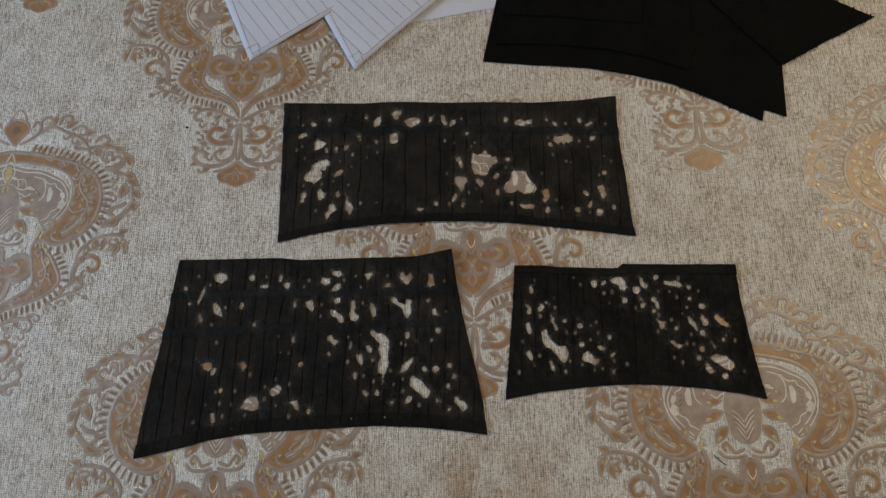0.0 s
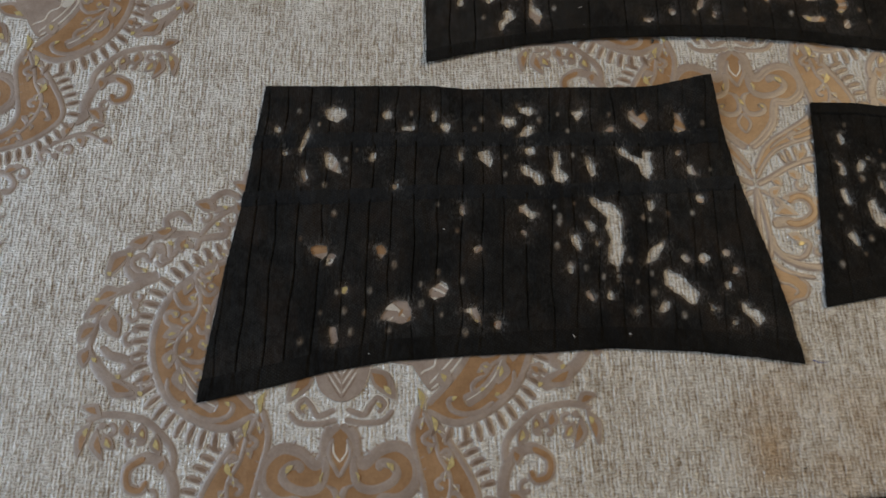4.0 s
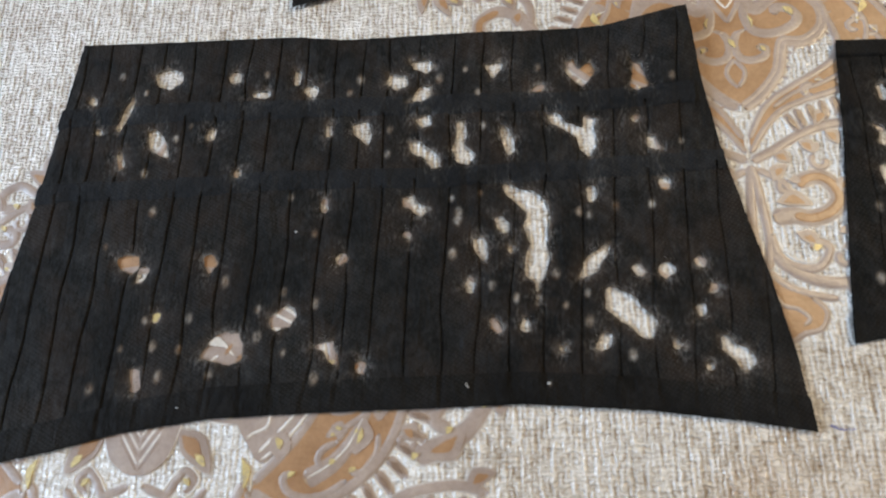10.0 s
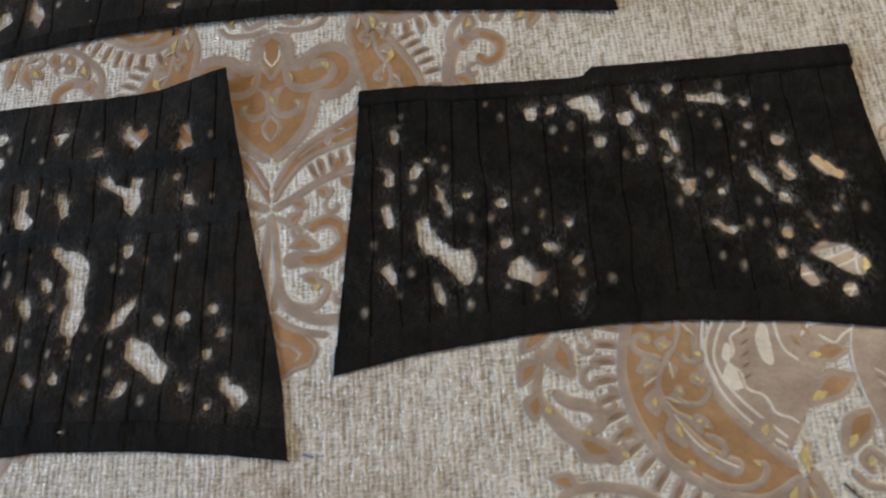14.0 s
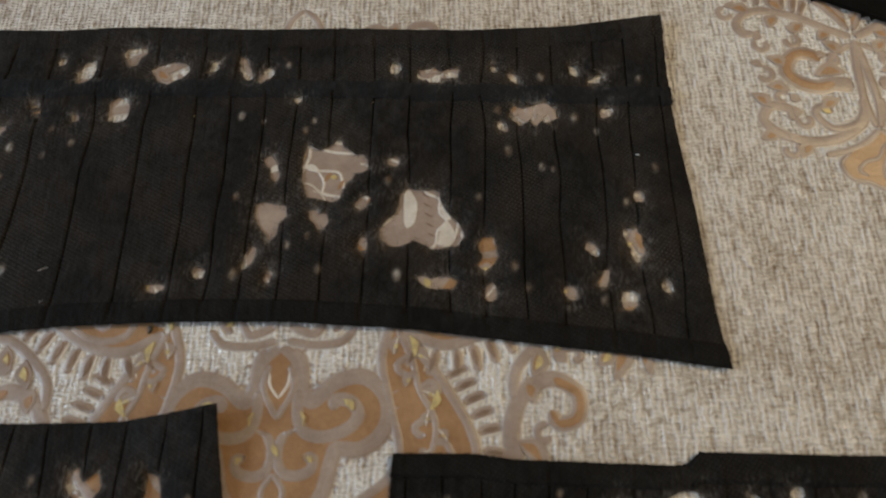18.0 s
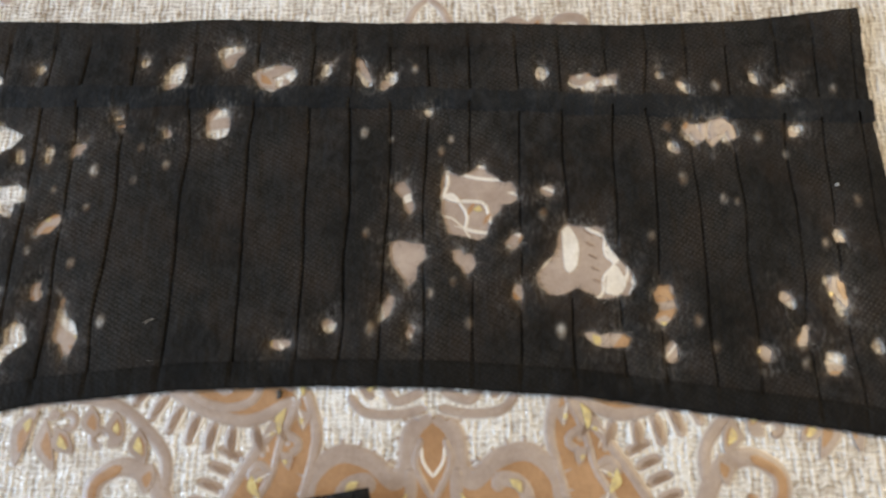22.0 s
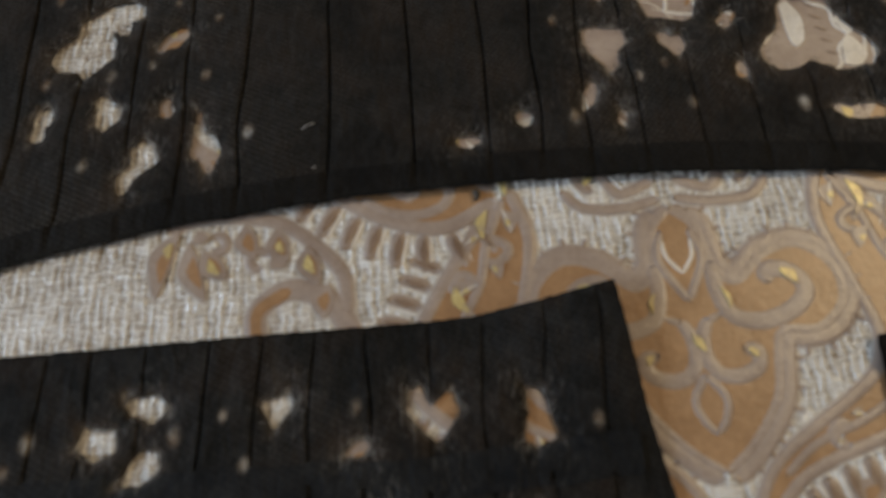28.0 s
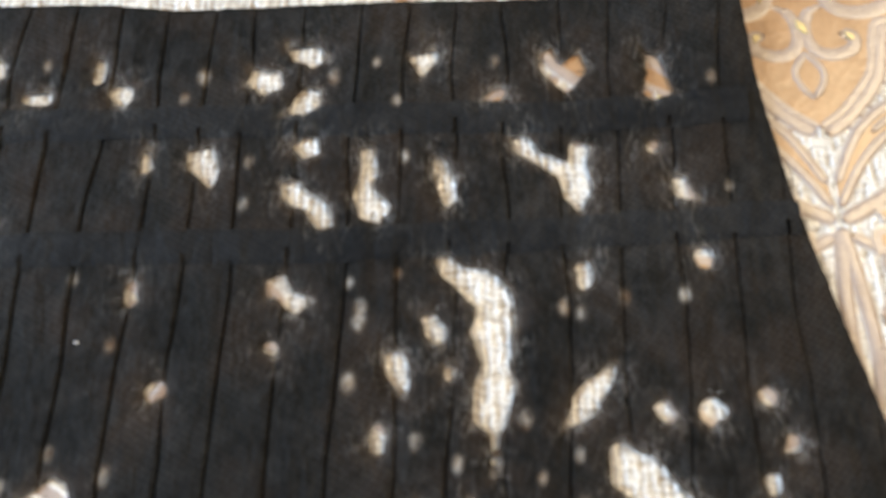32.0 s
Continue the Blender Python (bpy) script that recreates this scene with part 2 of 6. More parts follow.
    m.b.inputs["Sheen Weight"].default_value = sheen
    m.b.inputs["Sheen Roughness"].default_value = 0.5
    m.b.inputs["Sheen Tint"].default_value = (0.80, 0.80, 0.80, 1)
    relief = m.math("ADD", m.math("MULTIPLY", diag, 0.2 * twill), m.math("ADD", m.math("MULTIPLY", mid, 0.9), m.math("MULTIPLY", dust, 0.6)))
    m.bump(m.math("ADD", relief, m.math("MULTIPLY", crease, 2.6)), 0.7, 0.0010)
    return m.m


def sheet_paper():
    m = Mat("white_paper", 0.55, 0.0, 0.3)
    v = m.coords((1, 1, 1))
    m.colour(m.ramp(m.noise(v, 9.0, 3.0), (0.3, (0.63, 0.65, 0.77)), (0.7, (0.70, 0.72, 0.84))))
    m.bump(m.noise(v, 14.0, 2.0), 0.15, 0.002)
    return m.m


def boards():
    """Brown floor paint, scuffed along the boards, over worn wood."""
    m = Mat("painted_boards", 0.5, 0.0, 0.4)
    streak, spots = m.noise(m.coords((14, 260, 1)), 1.0, 4.0, 0.65), m.noise(m.coords((1, 1, 1)), 34.0, 4.0, 0.65)
    c = m.ramp(streak, (0.33, (0.035, 0.026, 0.018)), (0.52, (0.085, 0.055, 0.030)), (0.68, (0.21, 0.18, 0.14)))
    c = m.mix(m.ramp(spots, (0.56, (0, 0, 0)), (0.66, (1, 1, 1))), c, (0.10, 0.075, 0.055))
    m.colour(c)
    m.bump(m.math("ADD", streak, spots), 0.5, 0.002)
    return m.m


def plain(name, a, b, rough=0.7, scale=40.0):
    m = Mat(name, rough)
    n = m.noise(m.coords((1, 1, 1)), scale, 4.0, 0.6)
    m.colour(m.ramp(n, (0.3, a), (0.7, b)))
    m.bump(n, 0.2, 0.001)
    return m.m


GROUND = paper_ground()
TAUPE = vinyl("vinyl_taupe", (0.33, 0.250, 0.205), (0.46, 0.365, 0.305), 0.36)
TAN = vinyl("vinyl_tan", (0.32, 0.175, 0.080), (0.45, 0.262, 0.130), 0.38, 600.0, 0.2)
CREAM = vinyl("vinyl_cream", (0.66, 0.60, 0.53), (0.82, 0.77, 0.71), 0.34, 800.0, 0.4)
UMBER = vinyl("vinyl_umber", (0.21, 0.135, 0.09), (0.34, 0.235, 0.165), 0.34, 600.0, 0.2)
# paler than the taupe: painted highlight for the embossed edges
GLINT = vinyl("vinyl_glint", (0.45, 0.385, 0.335), (0.60, 0.54, 0.485), 0.30, 500.0, 0.5)
GOLD = gold_foil()
CLOTH = black_cloth("black_twill", (0.0058, 0.0055, 0.0051), (0.0165, 0.0118, 0.0088), 0.6)
CLOTH_BROWN = black_cloth("brownish_black_twill", (0.0074, 0.0066, 0.0059), (0.0195, 0.0142, 0.0108), 1.3)
CLOTH_DEEP = black_cloth("deep_black_twill", (0.0036, 0.0034, 0.0031), (0.0105, 0.0078, 0.0060), 0.5, 0.025, 0.8)
HEM = black_cloth("hem_black_twill", (0.0050, 0.0046, 0.0042), (0.0090, 0.0078, 0.0068), 0.5, 0.022, 0.5)
TAPE = black_cloth("black_tape", (0.0064, 0.0067, 0.0074), (0.0120, 0.0119, 0.0122), 0.4, 0.03, 0.7)
LINING = black_cloth("black_felt", (0.0018, 0.0019, 0.0017), (0.003, 0.003, 0.0028), 0.1, 0.02, 0.12)
PAPER = sheet_paper()
INK = plain("printed_line", (0.10, 0.11, 0.16), (0.17, 0.18, 0.24), 0.6)
BOARDS = boards()
PLASTER = plain("wall_plaster", (0.55, 0.50, 0.44), (0.66, 0.61, 0.55), 0.9, 6.0)
WHITE = plain("white_gloss", (0.70, 0.70, 0.68), (0.80, 0.80, 0.78), 0.4, 20.0)
FLAKE = plain("paint_flake", (0.24, 0.215, 0.17), (0.44, 0.41, 0.34), 0.6, 160.0)
LINT = plain("white_lint", (0.60, 0.60, 0.60), (0.75, 0.75, 0.75), 0.8)
FRAY = plain("frayed_fibre", (0.018, 0.015, 0.013), (0.05, 0.043, 0.037), 0.8, 300.0)
PALE = plain("pale_fluff", (0.16, 0.15, 0.14), (0.34, 0.32, 0.30), 0.9, 300.0)
DARK = plain("dark_fibre", (0.03, 0.025, 0.02), (0.06, 0.05, 0.04), 0.7)
BLUE = plain("pen_ink", (0.04, 0.05, 0.30), (0.07, 0.09, 0.42), 0.6)

# ---- building helpers ----


def thing(name, label, category, group="", kind="", at=(0, 0, 0)):
    ob = tagged(new(name), label, category, group, kind)
    ob.location = at
    return ob


def mesh_part(name, verts, faces, material, parent=None, label="", smooth=True):
    me = bpy.data.meshes.new(name)
    me.from_pydata(verts, [], faces)
    me.materials.append(material)
    if smooth:
        me.polygons.foreach_set("use_smooth", [True] * len(me.polygons))
    me.update()
    ob = new(name, me)
    if parent:
        ob.parent = parent
    if label:
        tagged(ob, label)
    return ob


def part(name, bm, material, parent=None, label="", smooth=False):
    me = bpy.data.meshes.new(name)
    bm.to_mesh(me)
    bm.free()
    me.materials.append(material)
    if smooth:
        me.polygons.foreach_set("use_smooth", [True] * len(me.polygons))
    ob = new(name, me)
    if parent:
        ob.parent = parent
    if label:
        tagged(ob, label)
    return ob


def box(bm, lo, hi):
    r = bmesh.ops.create_cube(bm, size=1.0)
    for v in r["verts"]:
        v.co = Vector([lo[k] + (v.co[k] + 0.5) * (hi[k] - lo[k]) for k in range(3)])
    return r["verts"]


def spline(points, step=1.2):
    """Points along a smooth curve through the given ones."""
    p = np.array(points, float)
    if len(p) < 3:
        n = max(2, int(np.hypot(*(p[1] - p[0])) / step))
        return p[0] + (p[1] - p[0]) * np.linspace(0, 1, n + 1)[:, None]
    q = np.vstack([2 * p[0] - p[1], p, 2 * p[-1] - p[-2]])
    out = []
    for k in range(1, len(q) - 2):
        a, b, c, d = q[k - 1], q[k], q[k + 1], q[k + 2]
        n = max(2, int(np.hypot(*(c - b)) / step))
        t = np.arange(n)[:, None] / n
        out.append(0.5 * (2 * b + (c - a) * t + (2 * a - 5 * b + 4 * c - d) * t**2 + (3 * b - a - 3 * c + d) * t**3))
    return np.vstack(out + [p[-1:]])


def hash_noise(x, y, seed=0):
    """Smooth value noise in 0..1 on arrays."""
    xi, yi = np.floor(x).astype(np.int64), np.floor(y).astype(np.int64)
    fx, fy = x - xi, y - yi
    fx, fy = fx * fx * (3 - 2 * fx), fy * fy * (3 - 2 * fy)

    def h(a, b):
        n = (a * 374761393 + b * 668265263 + seed * 974634777) & 0xFFFFFFFF
        n = ((n ^ (n >> 13)) * 1274126177) & 0xFFFFFFFF
        return ((n ^ (n >> 16)) & 0xFFFF) / 65535.0

    a, b, c, d = h(xi, yi), h(xi + 1, yi), h(xi, yi + 1), h(xi + 1, yi + 1)
    return (a * (1 - fx) + b * fx) * (1 - fy) + (c * (1 - fx) + d * fx) * fy


# ---- the room ----
RX0, RX1, RY0, RY1, RH = -2.24, 2.2, -1.8, 2.4, 2.55
FLOOR_Z = -0.004
floor = tagged(new("floor"), "worn brown painted wooden floorboards with scuffs", "floor", kind="structure")
for k in range(26):
    y0 = RY0 + k * 0.1635
    bm = bmesh.new()
    box(bm, (RX0, y0 + 0.001, FLOOR_Z - 0.025), (RX1, y0 + 0.1625, FLOOR_Z))
    bmesh.ops.bevel(bm, geom=[e for e in bm.edges if abs(e.verts[0].co.z - FLOOR_Z) < 1e-5 and abs(e.verts[1].co.z - FLOOR_Z) < 1e-5], offset=0.0015, segments=1, affect="EDGES")
    part("board", bm, BOARDS, floor)


def wall(name, lo, hi):
    bm = bmesh.new()
    box(bm, lo, hi)
    ob = part(name, bm, PLASTER)
    return tagged(ob, "plain pale plaster wall of the room", "wall", kind="structure")


FZ = FLOOR_Z - 0.025
wall("wall_east", (RX1, RY0 - 0.12, FZ), (RX1 + 0.12, RY1 + 0.12, RH))
wall("wall_south", (RX0, RY0 - 0.12, FZ), (RX1, RY0, RH))
wall("wall_north", (RX0, RY1, FZ), (RX1, RY1 + 0.12, RH))
bm = bmesh.new()  # the wall with the window's opening
WY0, WY1, WZ0, WZ1 = -0.9, 0.7, 0.45, 1.65
box(bm, (RX0 - 0.12, RY0 - 0.12, FZ), (RX0, WY0, RH))
box(bm, (RX0 - 0.12, WY1, FZ), (RX0, RY1 + 0.12, RH))
box(bm, (RX0 - 0.12, WY0, FZ), (RX0, WY1, WZ0))
box(bm, (RX0 - 0.12, WY0, WZ1), (RX0, WY1, RH))
tagged(part("wall_west", bm, PLASTER), "plain pale plaster wall with a window", "wall", kind="structure")
bm = bmesh.new()
box(bm, (RX0 - 0.12, RY0 - 0.12, RH), (RX1 + 0.12, RY1 + 0.12, RH + 0.1))
tagged(part("ceiling", bm, WHITE), "plain white painted ceiling", "ceiling", kind="structure")
bm = bmesh.new()
for y0, y1, z0, z1 in ((WY0, WY0 + 0.05, WZ0, WZ1), (WY1 - 0.05, WY1, WZ0, WZ1), (WY0 + 0.05, WY1 - 0.05, WZ0, WZ0 + 0.05), (WY0 + 0.05, WY1 - 0.05, WZ1 - 0.05, WZ1), (-0.125, -0.075, WZ0 + 0.05, WZ1 - 0.05)):
    box(bm, (RX0 - 0.09, y0, z0), (RX0 - 0.03, y1, z1))
tagged(part("window_1", bm, WHITE), "white painted wooden window frame", "window", kind="structure")

# ---- the wallpaper sheet ----
PITCH_X, PITCH_Y = 0.530, 0.488
FRONT_X = (-1.2, -0.41, -0.28, -0.184, -0.079, 0.031, 0.092, 0.132, 0.24, 1.2)
FRONT_Y = (-0.262, -0.238, -0.2335, -0.235, -0.227, -0.216, -0.2135, -0.208, -0.2005, -0.165)


def front_edge(x):
    return np.interp(x, FRONT_X, FRONT_Y) + 0.0012 * (hash_noise(x * 160, x * 0 + 3.0, 5) - 0.5)


wallpaper = thing("wallpaper_sheet", "cream embossed vinyl wallpaper with tan damask medallions on floorboards", "wallpaper")
xs, ts = np.linspace(-0.94, 1.15, 420), np.r_[0, 0.004, 0.012, 0.03, np.linspace(0.06, 1, 190)]
fx = front_edge(xs)
verts, faces = [], []
for t in ts:
    y = fx + t * (1.05 - fx)
    lift = -0.0004 * np.exp(-((y - fx) / 0.004)) + 0 * xs
    verts += [(float(a), float(b), float(c)) for a, b, c in zip(xs, y, lift)]
n = len(xs)
low = len(verts)
verts += [(float(a), float(b) + 0.0004, -0.0012) for a, b in zip(xs, fx)]
faces += [(low + i, low + i + 1, i + 1, i) for i in range(n - 1)]
faces += [(j * n + i, j * n + i + 1, (j + 1) * n + i + 1, (j + 1) * n + i) for j in range(len(ts) - 1) for i in range(n - 1)]
sheet = mesh_part("sheet", verts, faces, GROUND, wallpaper, "cream foamed vinyl with a coarse ribbed weave")
AX, AY = Vector((math.cos(TURN), math.sin(TURN), 0)), Vector((-math.sin(TURN), math.cos(TURN), 0))
FIRST = Vector((-0.2058, 0.213, 0))
SPOTS = [FIRST + AX * (PITCH_X / 2 * i) + AY * (PITCH_Y * j - (PITCH_Y / 2 if i % 2 else 0)) for i in range(-2, 4) for j in range(-1, 2)]
SPOTS = [p for p in SPOTS if -0.44 < p.y < 0.62 and not -0.44 < p.y < -0.32]
# the print is paler and more silvery inside the medallions
co = np.array(verts)
silver = np.zeros(len(co))
for p in SPOTS:
    u, w = (co[:, 0] - p.x) * AX.x + (co[:, 1] - p.y) * AX.y, (co[:, 0] - p.x) * AY.x + (co[:, 1] - p.y) * AY.y
    body = np.hypot(u / 0.128, (w - 0.135) / 0.118)
    tail = np.hypot(u / 0.075, (w - 0.0) / 0.085)
    silver = np.maximum(silver, np.clip((1.12 - np.minimum(body, tail)) / 0.3, 0, 1))
stain = np.zeros(len(co))
for sx, sy, sr, k in ((0.058, -0.169, 0.020, 1.0), (0.065, -0.149, 0.016, 0.9), (0.051, -0.190, 0.020, 0.9), (0.090, -0.162, 0.022, 0.9), (0.110, -0.172, 0.024, 0.7), (0.130, -0.180, 0.026, 0.7), (0.105, -0.196, 0.03, 0.45)):
    stain = np.maximum(stain, k * np.exp(-(((co[:, 0] - sx) ** 2 + ((co[:, 1] - sy) * 1.2) ** 2) / sr**2) ** 1.5))
sheet.data.attributes.new("stain", "FLOAT", "POINT").data.foreach_set("value", stain.astype(np.float32))
sheet.data.attributes.new("silver", "FLOAT", "POINT").data.foreach_set("value", silver.astype(np.float32))


class Relief:
    """Collects raised strokes and flat plates, in millimetres, mirrored about the vertical axis."""

    def __init__(self, halo=None):
        self.halo = halo
        self.v, self.f, self.s, self.k = [], [], [], 0

    def rise(self):
        self.k += 1
        return (self.k * 0.618) % 1 * 0.16

    def _add(self, v, f, soft=True):
        o = len(self.v)
        self.s += [soft] * len(f)
        self.v += v
        self.f += [tuple(o + k for k in q) for q in f]

    def stroke(self, points, w0, w1=None, top=1.0, both=True, base=0.0, taper=True):
        c = spline(points)
        m = len(c)
        w1 = w0 if w1 is None else w1
        d = np.gradient(c, axis=0)
        d /= np.maximum(np.hypot(d[:, 0], d[:, 1]), 1e-6)[:, None]
        nrm = np.stack([-d[:, 1], d[:, 0]], 1)
        s = np.linspace(0, 1, m)
        w = w0 + (w1 - w0) * s
        if taper:
            w = w * np.minimum(1, np.minimum(s * m / 2.0 + 0.35, (1 - s) * m / 2.0 + 0.35))
        prof = ((-0.5, 0.0), (-0.41, 0.62), (-0.24, 0.93), (0.0, 1.0), (0.24, 0.93), (0.41, 0.62), (0.5, 0.0))
        if self.halo and base == 0:
            self.halo.stroke(points, w0 + 0.8, w1 + 0.8, 0.25, both)
        top = top * 0.7 + self.rise()
        for sign in (1, -1) if both else (1,):
            v = [(sign * (c[i, 0] + nrm[i, 0] * w[i] * a), c[i, 1] + nrm[i, 1] * w[i] * a, base + (top - 0.07 * (sign < 0)) * b) for i in range(m) for a, b in prof]
            k = len(prof)
            f = [(i * k + j, i * k + j + 1, (i + 1) * k + j + 1, (i + 1) * k + j) for i in range(m - 1) for j in range(k - 1)]
            f += [tuple(range(k)), tuple((m - 1) * k + j for j in reversed(range(k)))]
            self._add(v, f if sign == -1 else [q[::-1] for q in f])
        return self

    def plate(self, outline, z, both=True, closed_spline=True):
        c = spline(list(outline) + [outline[0]])[:-1] if closed_spline else np.array(outline, float)
        area = np.sum(c[:, 0] * np.roll(c[:, 1], -1) - np.roll(c[:, 0], -1) * c[:, 1])
        if area < 0:
            c = c[::-1]
        for sign in (1, -1) if both else (1,):
            q = c if sign == 1 else c[::-1] * (-1, 1)
            m, z = len(q), (z + self.rise() if sign == 1 else z - 0.07)
            mid = q.mean(0)
            v = [(a, b, z) for a, b in q] + [(a + (a - mid[0]) * 0.004, b + (b - mid[1]) * 0.004, 0.0) for a, b in q]
            self._add(v, [tuple(range(m))] + [(i, m + i, m + (i + 1) % m, (i + 1) % m) for i in range(m)], False)
        return self

    def leaf(self, base, tip, width, z, bend=0.25, both=True):
        a, b = np.array(base, float), np.array(tip, float)
        d = b - a
        n = np.array([-d[1], d[0]])
        n /= max(np.hypot(*n), 1e-6)
        if self.halo:
            self.halo.leaf(a - d * 0.05, b + d * 0.07, width + 0.9, 0.1, bend, both)
        mid = a + 0.5 * d + n * bend * np.hypot(*d) * 0.5
        self.plate([a, mid + n * width / 2 - 0.15 * d, mid + n * width / 2 + 0.1 * d, b, mid - n * width / 2 + 0.1 * d, mid - n * width / 2 - 0.15 * d], z, both)
        return self

    def mesh(self, name, material, smooth=True, place=None):
        me = bpy.data.meshes.new(name)
        verts, faces, soft = self.v, self.f, self.s
        if place is not None:  # cut off at the sheet's front edge
            full = np.array(self.v, float)
            w = full[:, :2] / 1000
            wx, wy = place.x + w[:, 0] * AX.x + w[:, 1] * AY.x, place.y + w[:, 0] * AX.y + w[:, 1] * AY.y
            low = np.maximum(front_edge(wx) + 0.0005 - wy, 0)
            kept = [k for k, q in enumerate(self.f) if any(low[j] == 0 for j in q)]
            faces, soft = [self.f[k] for k in kept], [self.s[k] for k in kept]
            full[:, 0] += low * AX.y * 1000
            full[:, 1] += low * AY.y * 1000
            verts = full.tolist()
        me.from_pydata([(a / 1000, b / 1000, c * 0.60 / 1000) for a, b, c in verts], [], faces)
        me.materials.append(material)
        me.polygons.foreach_set("use_smooth", [smooth and k for k in soft])
        me.update()
        return me


# outlines of the medallion's right half, from its lower tip; millimetres
OUTER = [(0, 213), (30, 208), (58, 202), (84, 192), (103, 177), (111.5, 155), (110, 135), (101, 117), (85, 104), (66, 98), (49, 105)]
INNER = [(0, 201), (30, 197), (54, 191), (70, 182), (79, 167), (80, 152), (74, 136), (64, 122), (50, 108)]
LOW_OUT = [(49, 103), (62, 87), (75, 65), (76, 52), (61, 38.5), (42, 31.5), (27, 27), (16.5, 22), (8, 13), (1, 2)]
LOW_IN = [(45, 108), (41, 92), (45, 72), (48, 58), (44.5, 48), (36, 41.5), (24, 34.5), (14, 28), (8, 21), (1.5, 9)]
HEART = [(0, 26), (8, 32), (17, 43), (20, 54), (23, 60), (33, 60), (41, 67), (41, 77), (33, 84), (23, 82), (14, 75), (8, 80), (6, 92), (0, 98)]


def out_from(curve, dist):
    c = spline(curve, 0.8)
    d = np.gradient(c, axis=0)
    d /= np.maximum(np.hypot(d[:, 0], d[:, 1]), 1e-6)[:, None]
    return c + np.stack([d[:, 1], -d[:, 0]], 1) * (-dist)


# wider bands under the strokes carry the edge highlights as colour
glint = Relief()
taupe, tan, gold, cream, umber = Relief(glint), Relief(), Relief(), Relief(), Relief()
# tan plates
tan.plate(np.vstack([spline(OUTER, 2.0), spline(INNER, 2.0)[::-1]]), 0.45, True, False)
tan.plate(np.vstack([spline(LOW_OUT, 2.0), spline(LOW_IN, 2.0)[::-1]]), 0.45, True, False)
hc = spline(HEART, 1.5)
tan.plate(np.vstack([hc, hc[-2:0:-1] * (-1, 1)]), 0.45, False, False)
# band outlines
taupe.stroke(OUTER, 5.0, 5.0, 1.0).stroke(INNER, 4.5, 4.5, 1.0)
taupe.stroke(LOW_OUT, 4.5, 3.0, 1.0).stroke(LOW_IN, 4.5, 3.0, 1.0)
taupe.stroke(HEART, 3.2, 5.5, 1.0)
c = out_from(HEART, -2.6)
taupe.stroke(c[::6], 4.6, 5.2, 0.8)
d = np.gradient(c, axis=0)
d /= np.hypot(d[:, 0], d[:, 1])[:, None]
for k in range(8, len(c) - 6, 5):  # small teeth round the rim
    n = np.array([d[k, 1], -d[k, 0]])
    taupe.stroke([c[k] + n * 1.5, c[k] + n * (4.2 + 0.8 * math.sin(k * 2.1))], 2.2, 1.0, 0.7)
# fringe of short teeth round the band
for curve, gap, length, a, b in ((OUTER, 6.5, 11.0, 0.10, 0.97), (LOW_OUT, 6.0, 9.5, 0.16, 0.86)):
    c = spline(curve, 0.5)
    d = np.gradient(c, axis=0)
    d /= np.hypot(d[:, 0], d[:, 1])[:, None]
    dist = np.r_[0, np.cumsum(np.hypot(*np.diff(c, axis=0).T))]
    for s in np.arange(a * dist[-1], b * dist[-1], gap):
        k = int(np.searchsorted(dist, s))
        n = np.array([-d[k, 1], d[k, 0]])
        p = c[k] + n * 2.5
        taupe.stroke([p, p + n * length * 0.55 + d[k] * 0.6, p + n * length + d[k] * 1.6], 0.70 * gap, 0.62 * gap, 0.9)
        umber.leaf(p + n * 1.2 + d[k] * 0.3, p + n * length * 0.84 + d[k] * 1.2, 0.30 * gap, 1.15, 0.0)
        cream.stroke([p + d[k] * 0.36 * gap, p + n * length * 0.9 + d[k] * (0.36 * gap + 1.2)], 1.3, 1.1, 0.7)
# vine in the upper band: a winding stem with bulb-ended curls and gold-hearted leaves
vine = [(20, 212), (40, 207), (58, 201), (74, 197), (88, 191), (90, 185), (88, 180), (86, 174), (86, 167), (89, 160), (93, 155), (97, 149), (98, 142), (94, 134), (88, 130), (84, 124)]
taupe.stroke(vine, 3.2, 3.0, 0.8, base=0.3)
CURLS = (
    [(102, 179), (101, 175), (98, 170), (94, 168), (90, 169), (89, 172), (91, 174)],
    [(88, 183), (85, 179), (82, 176), (78, 177), (77, 180), (80, 181)],
    [(87, 191), (86, 188), (82, 186)],
    [(95, 156), (102, 158), (105.5, 161), (105.5, 165), (102, 166), (100, 164.5)],
    [(87, 158), (85, 154), (83, 153), (79, 154), (80, 156)],
    [(77, 144), (78, 140), (82, 136), (87, 136), (90, 137), (92, 140), (90, 142)],
    [(84, 124), (78, 121), (76, 117), (79, 114), (82, 116)])
TOP_CURLS = (
    [(58, 201), (61, 207), (67, 207), (68, 203)],
    [(70, 198), (66, 193), (60, 193), (58, 196)],
    [(40, 207), (44, 202), (50, 202), (50, 205)],
    [(24, 211), (27, 215.5), (33, 215), (34, 212)])
for c in CURLS + TOP_CURLS:
    taupe.stroke(c, 2.9, 3.7, 0.85, base=0.3)
    x, y = c[-1]
    taupe.plate([(x + 2.5 * math.cos(a), y + 2.5 * math.sin(a)) for a in np.arange(0, 6.2, 0.9)], 1.0)
    gold.leaf((x - 1.2, y - 1.0), (x + 1.4, y + 1.0), 1.9, 1.45)
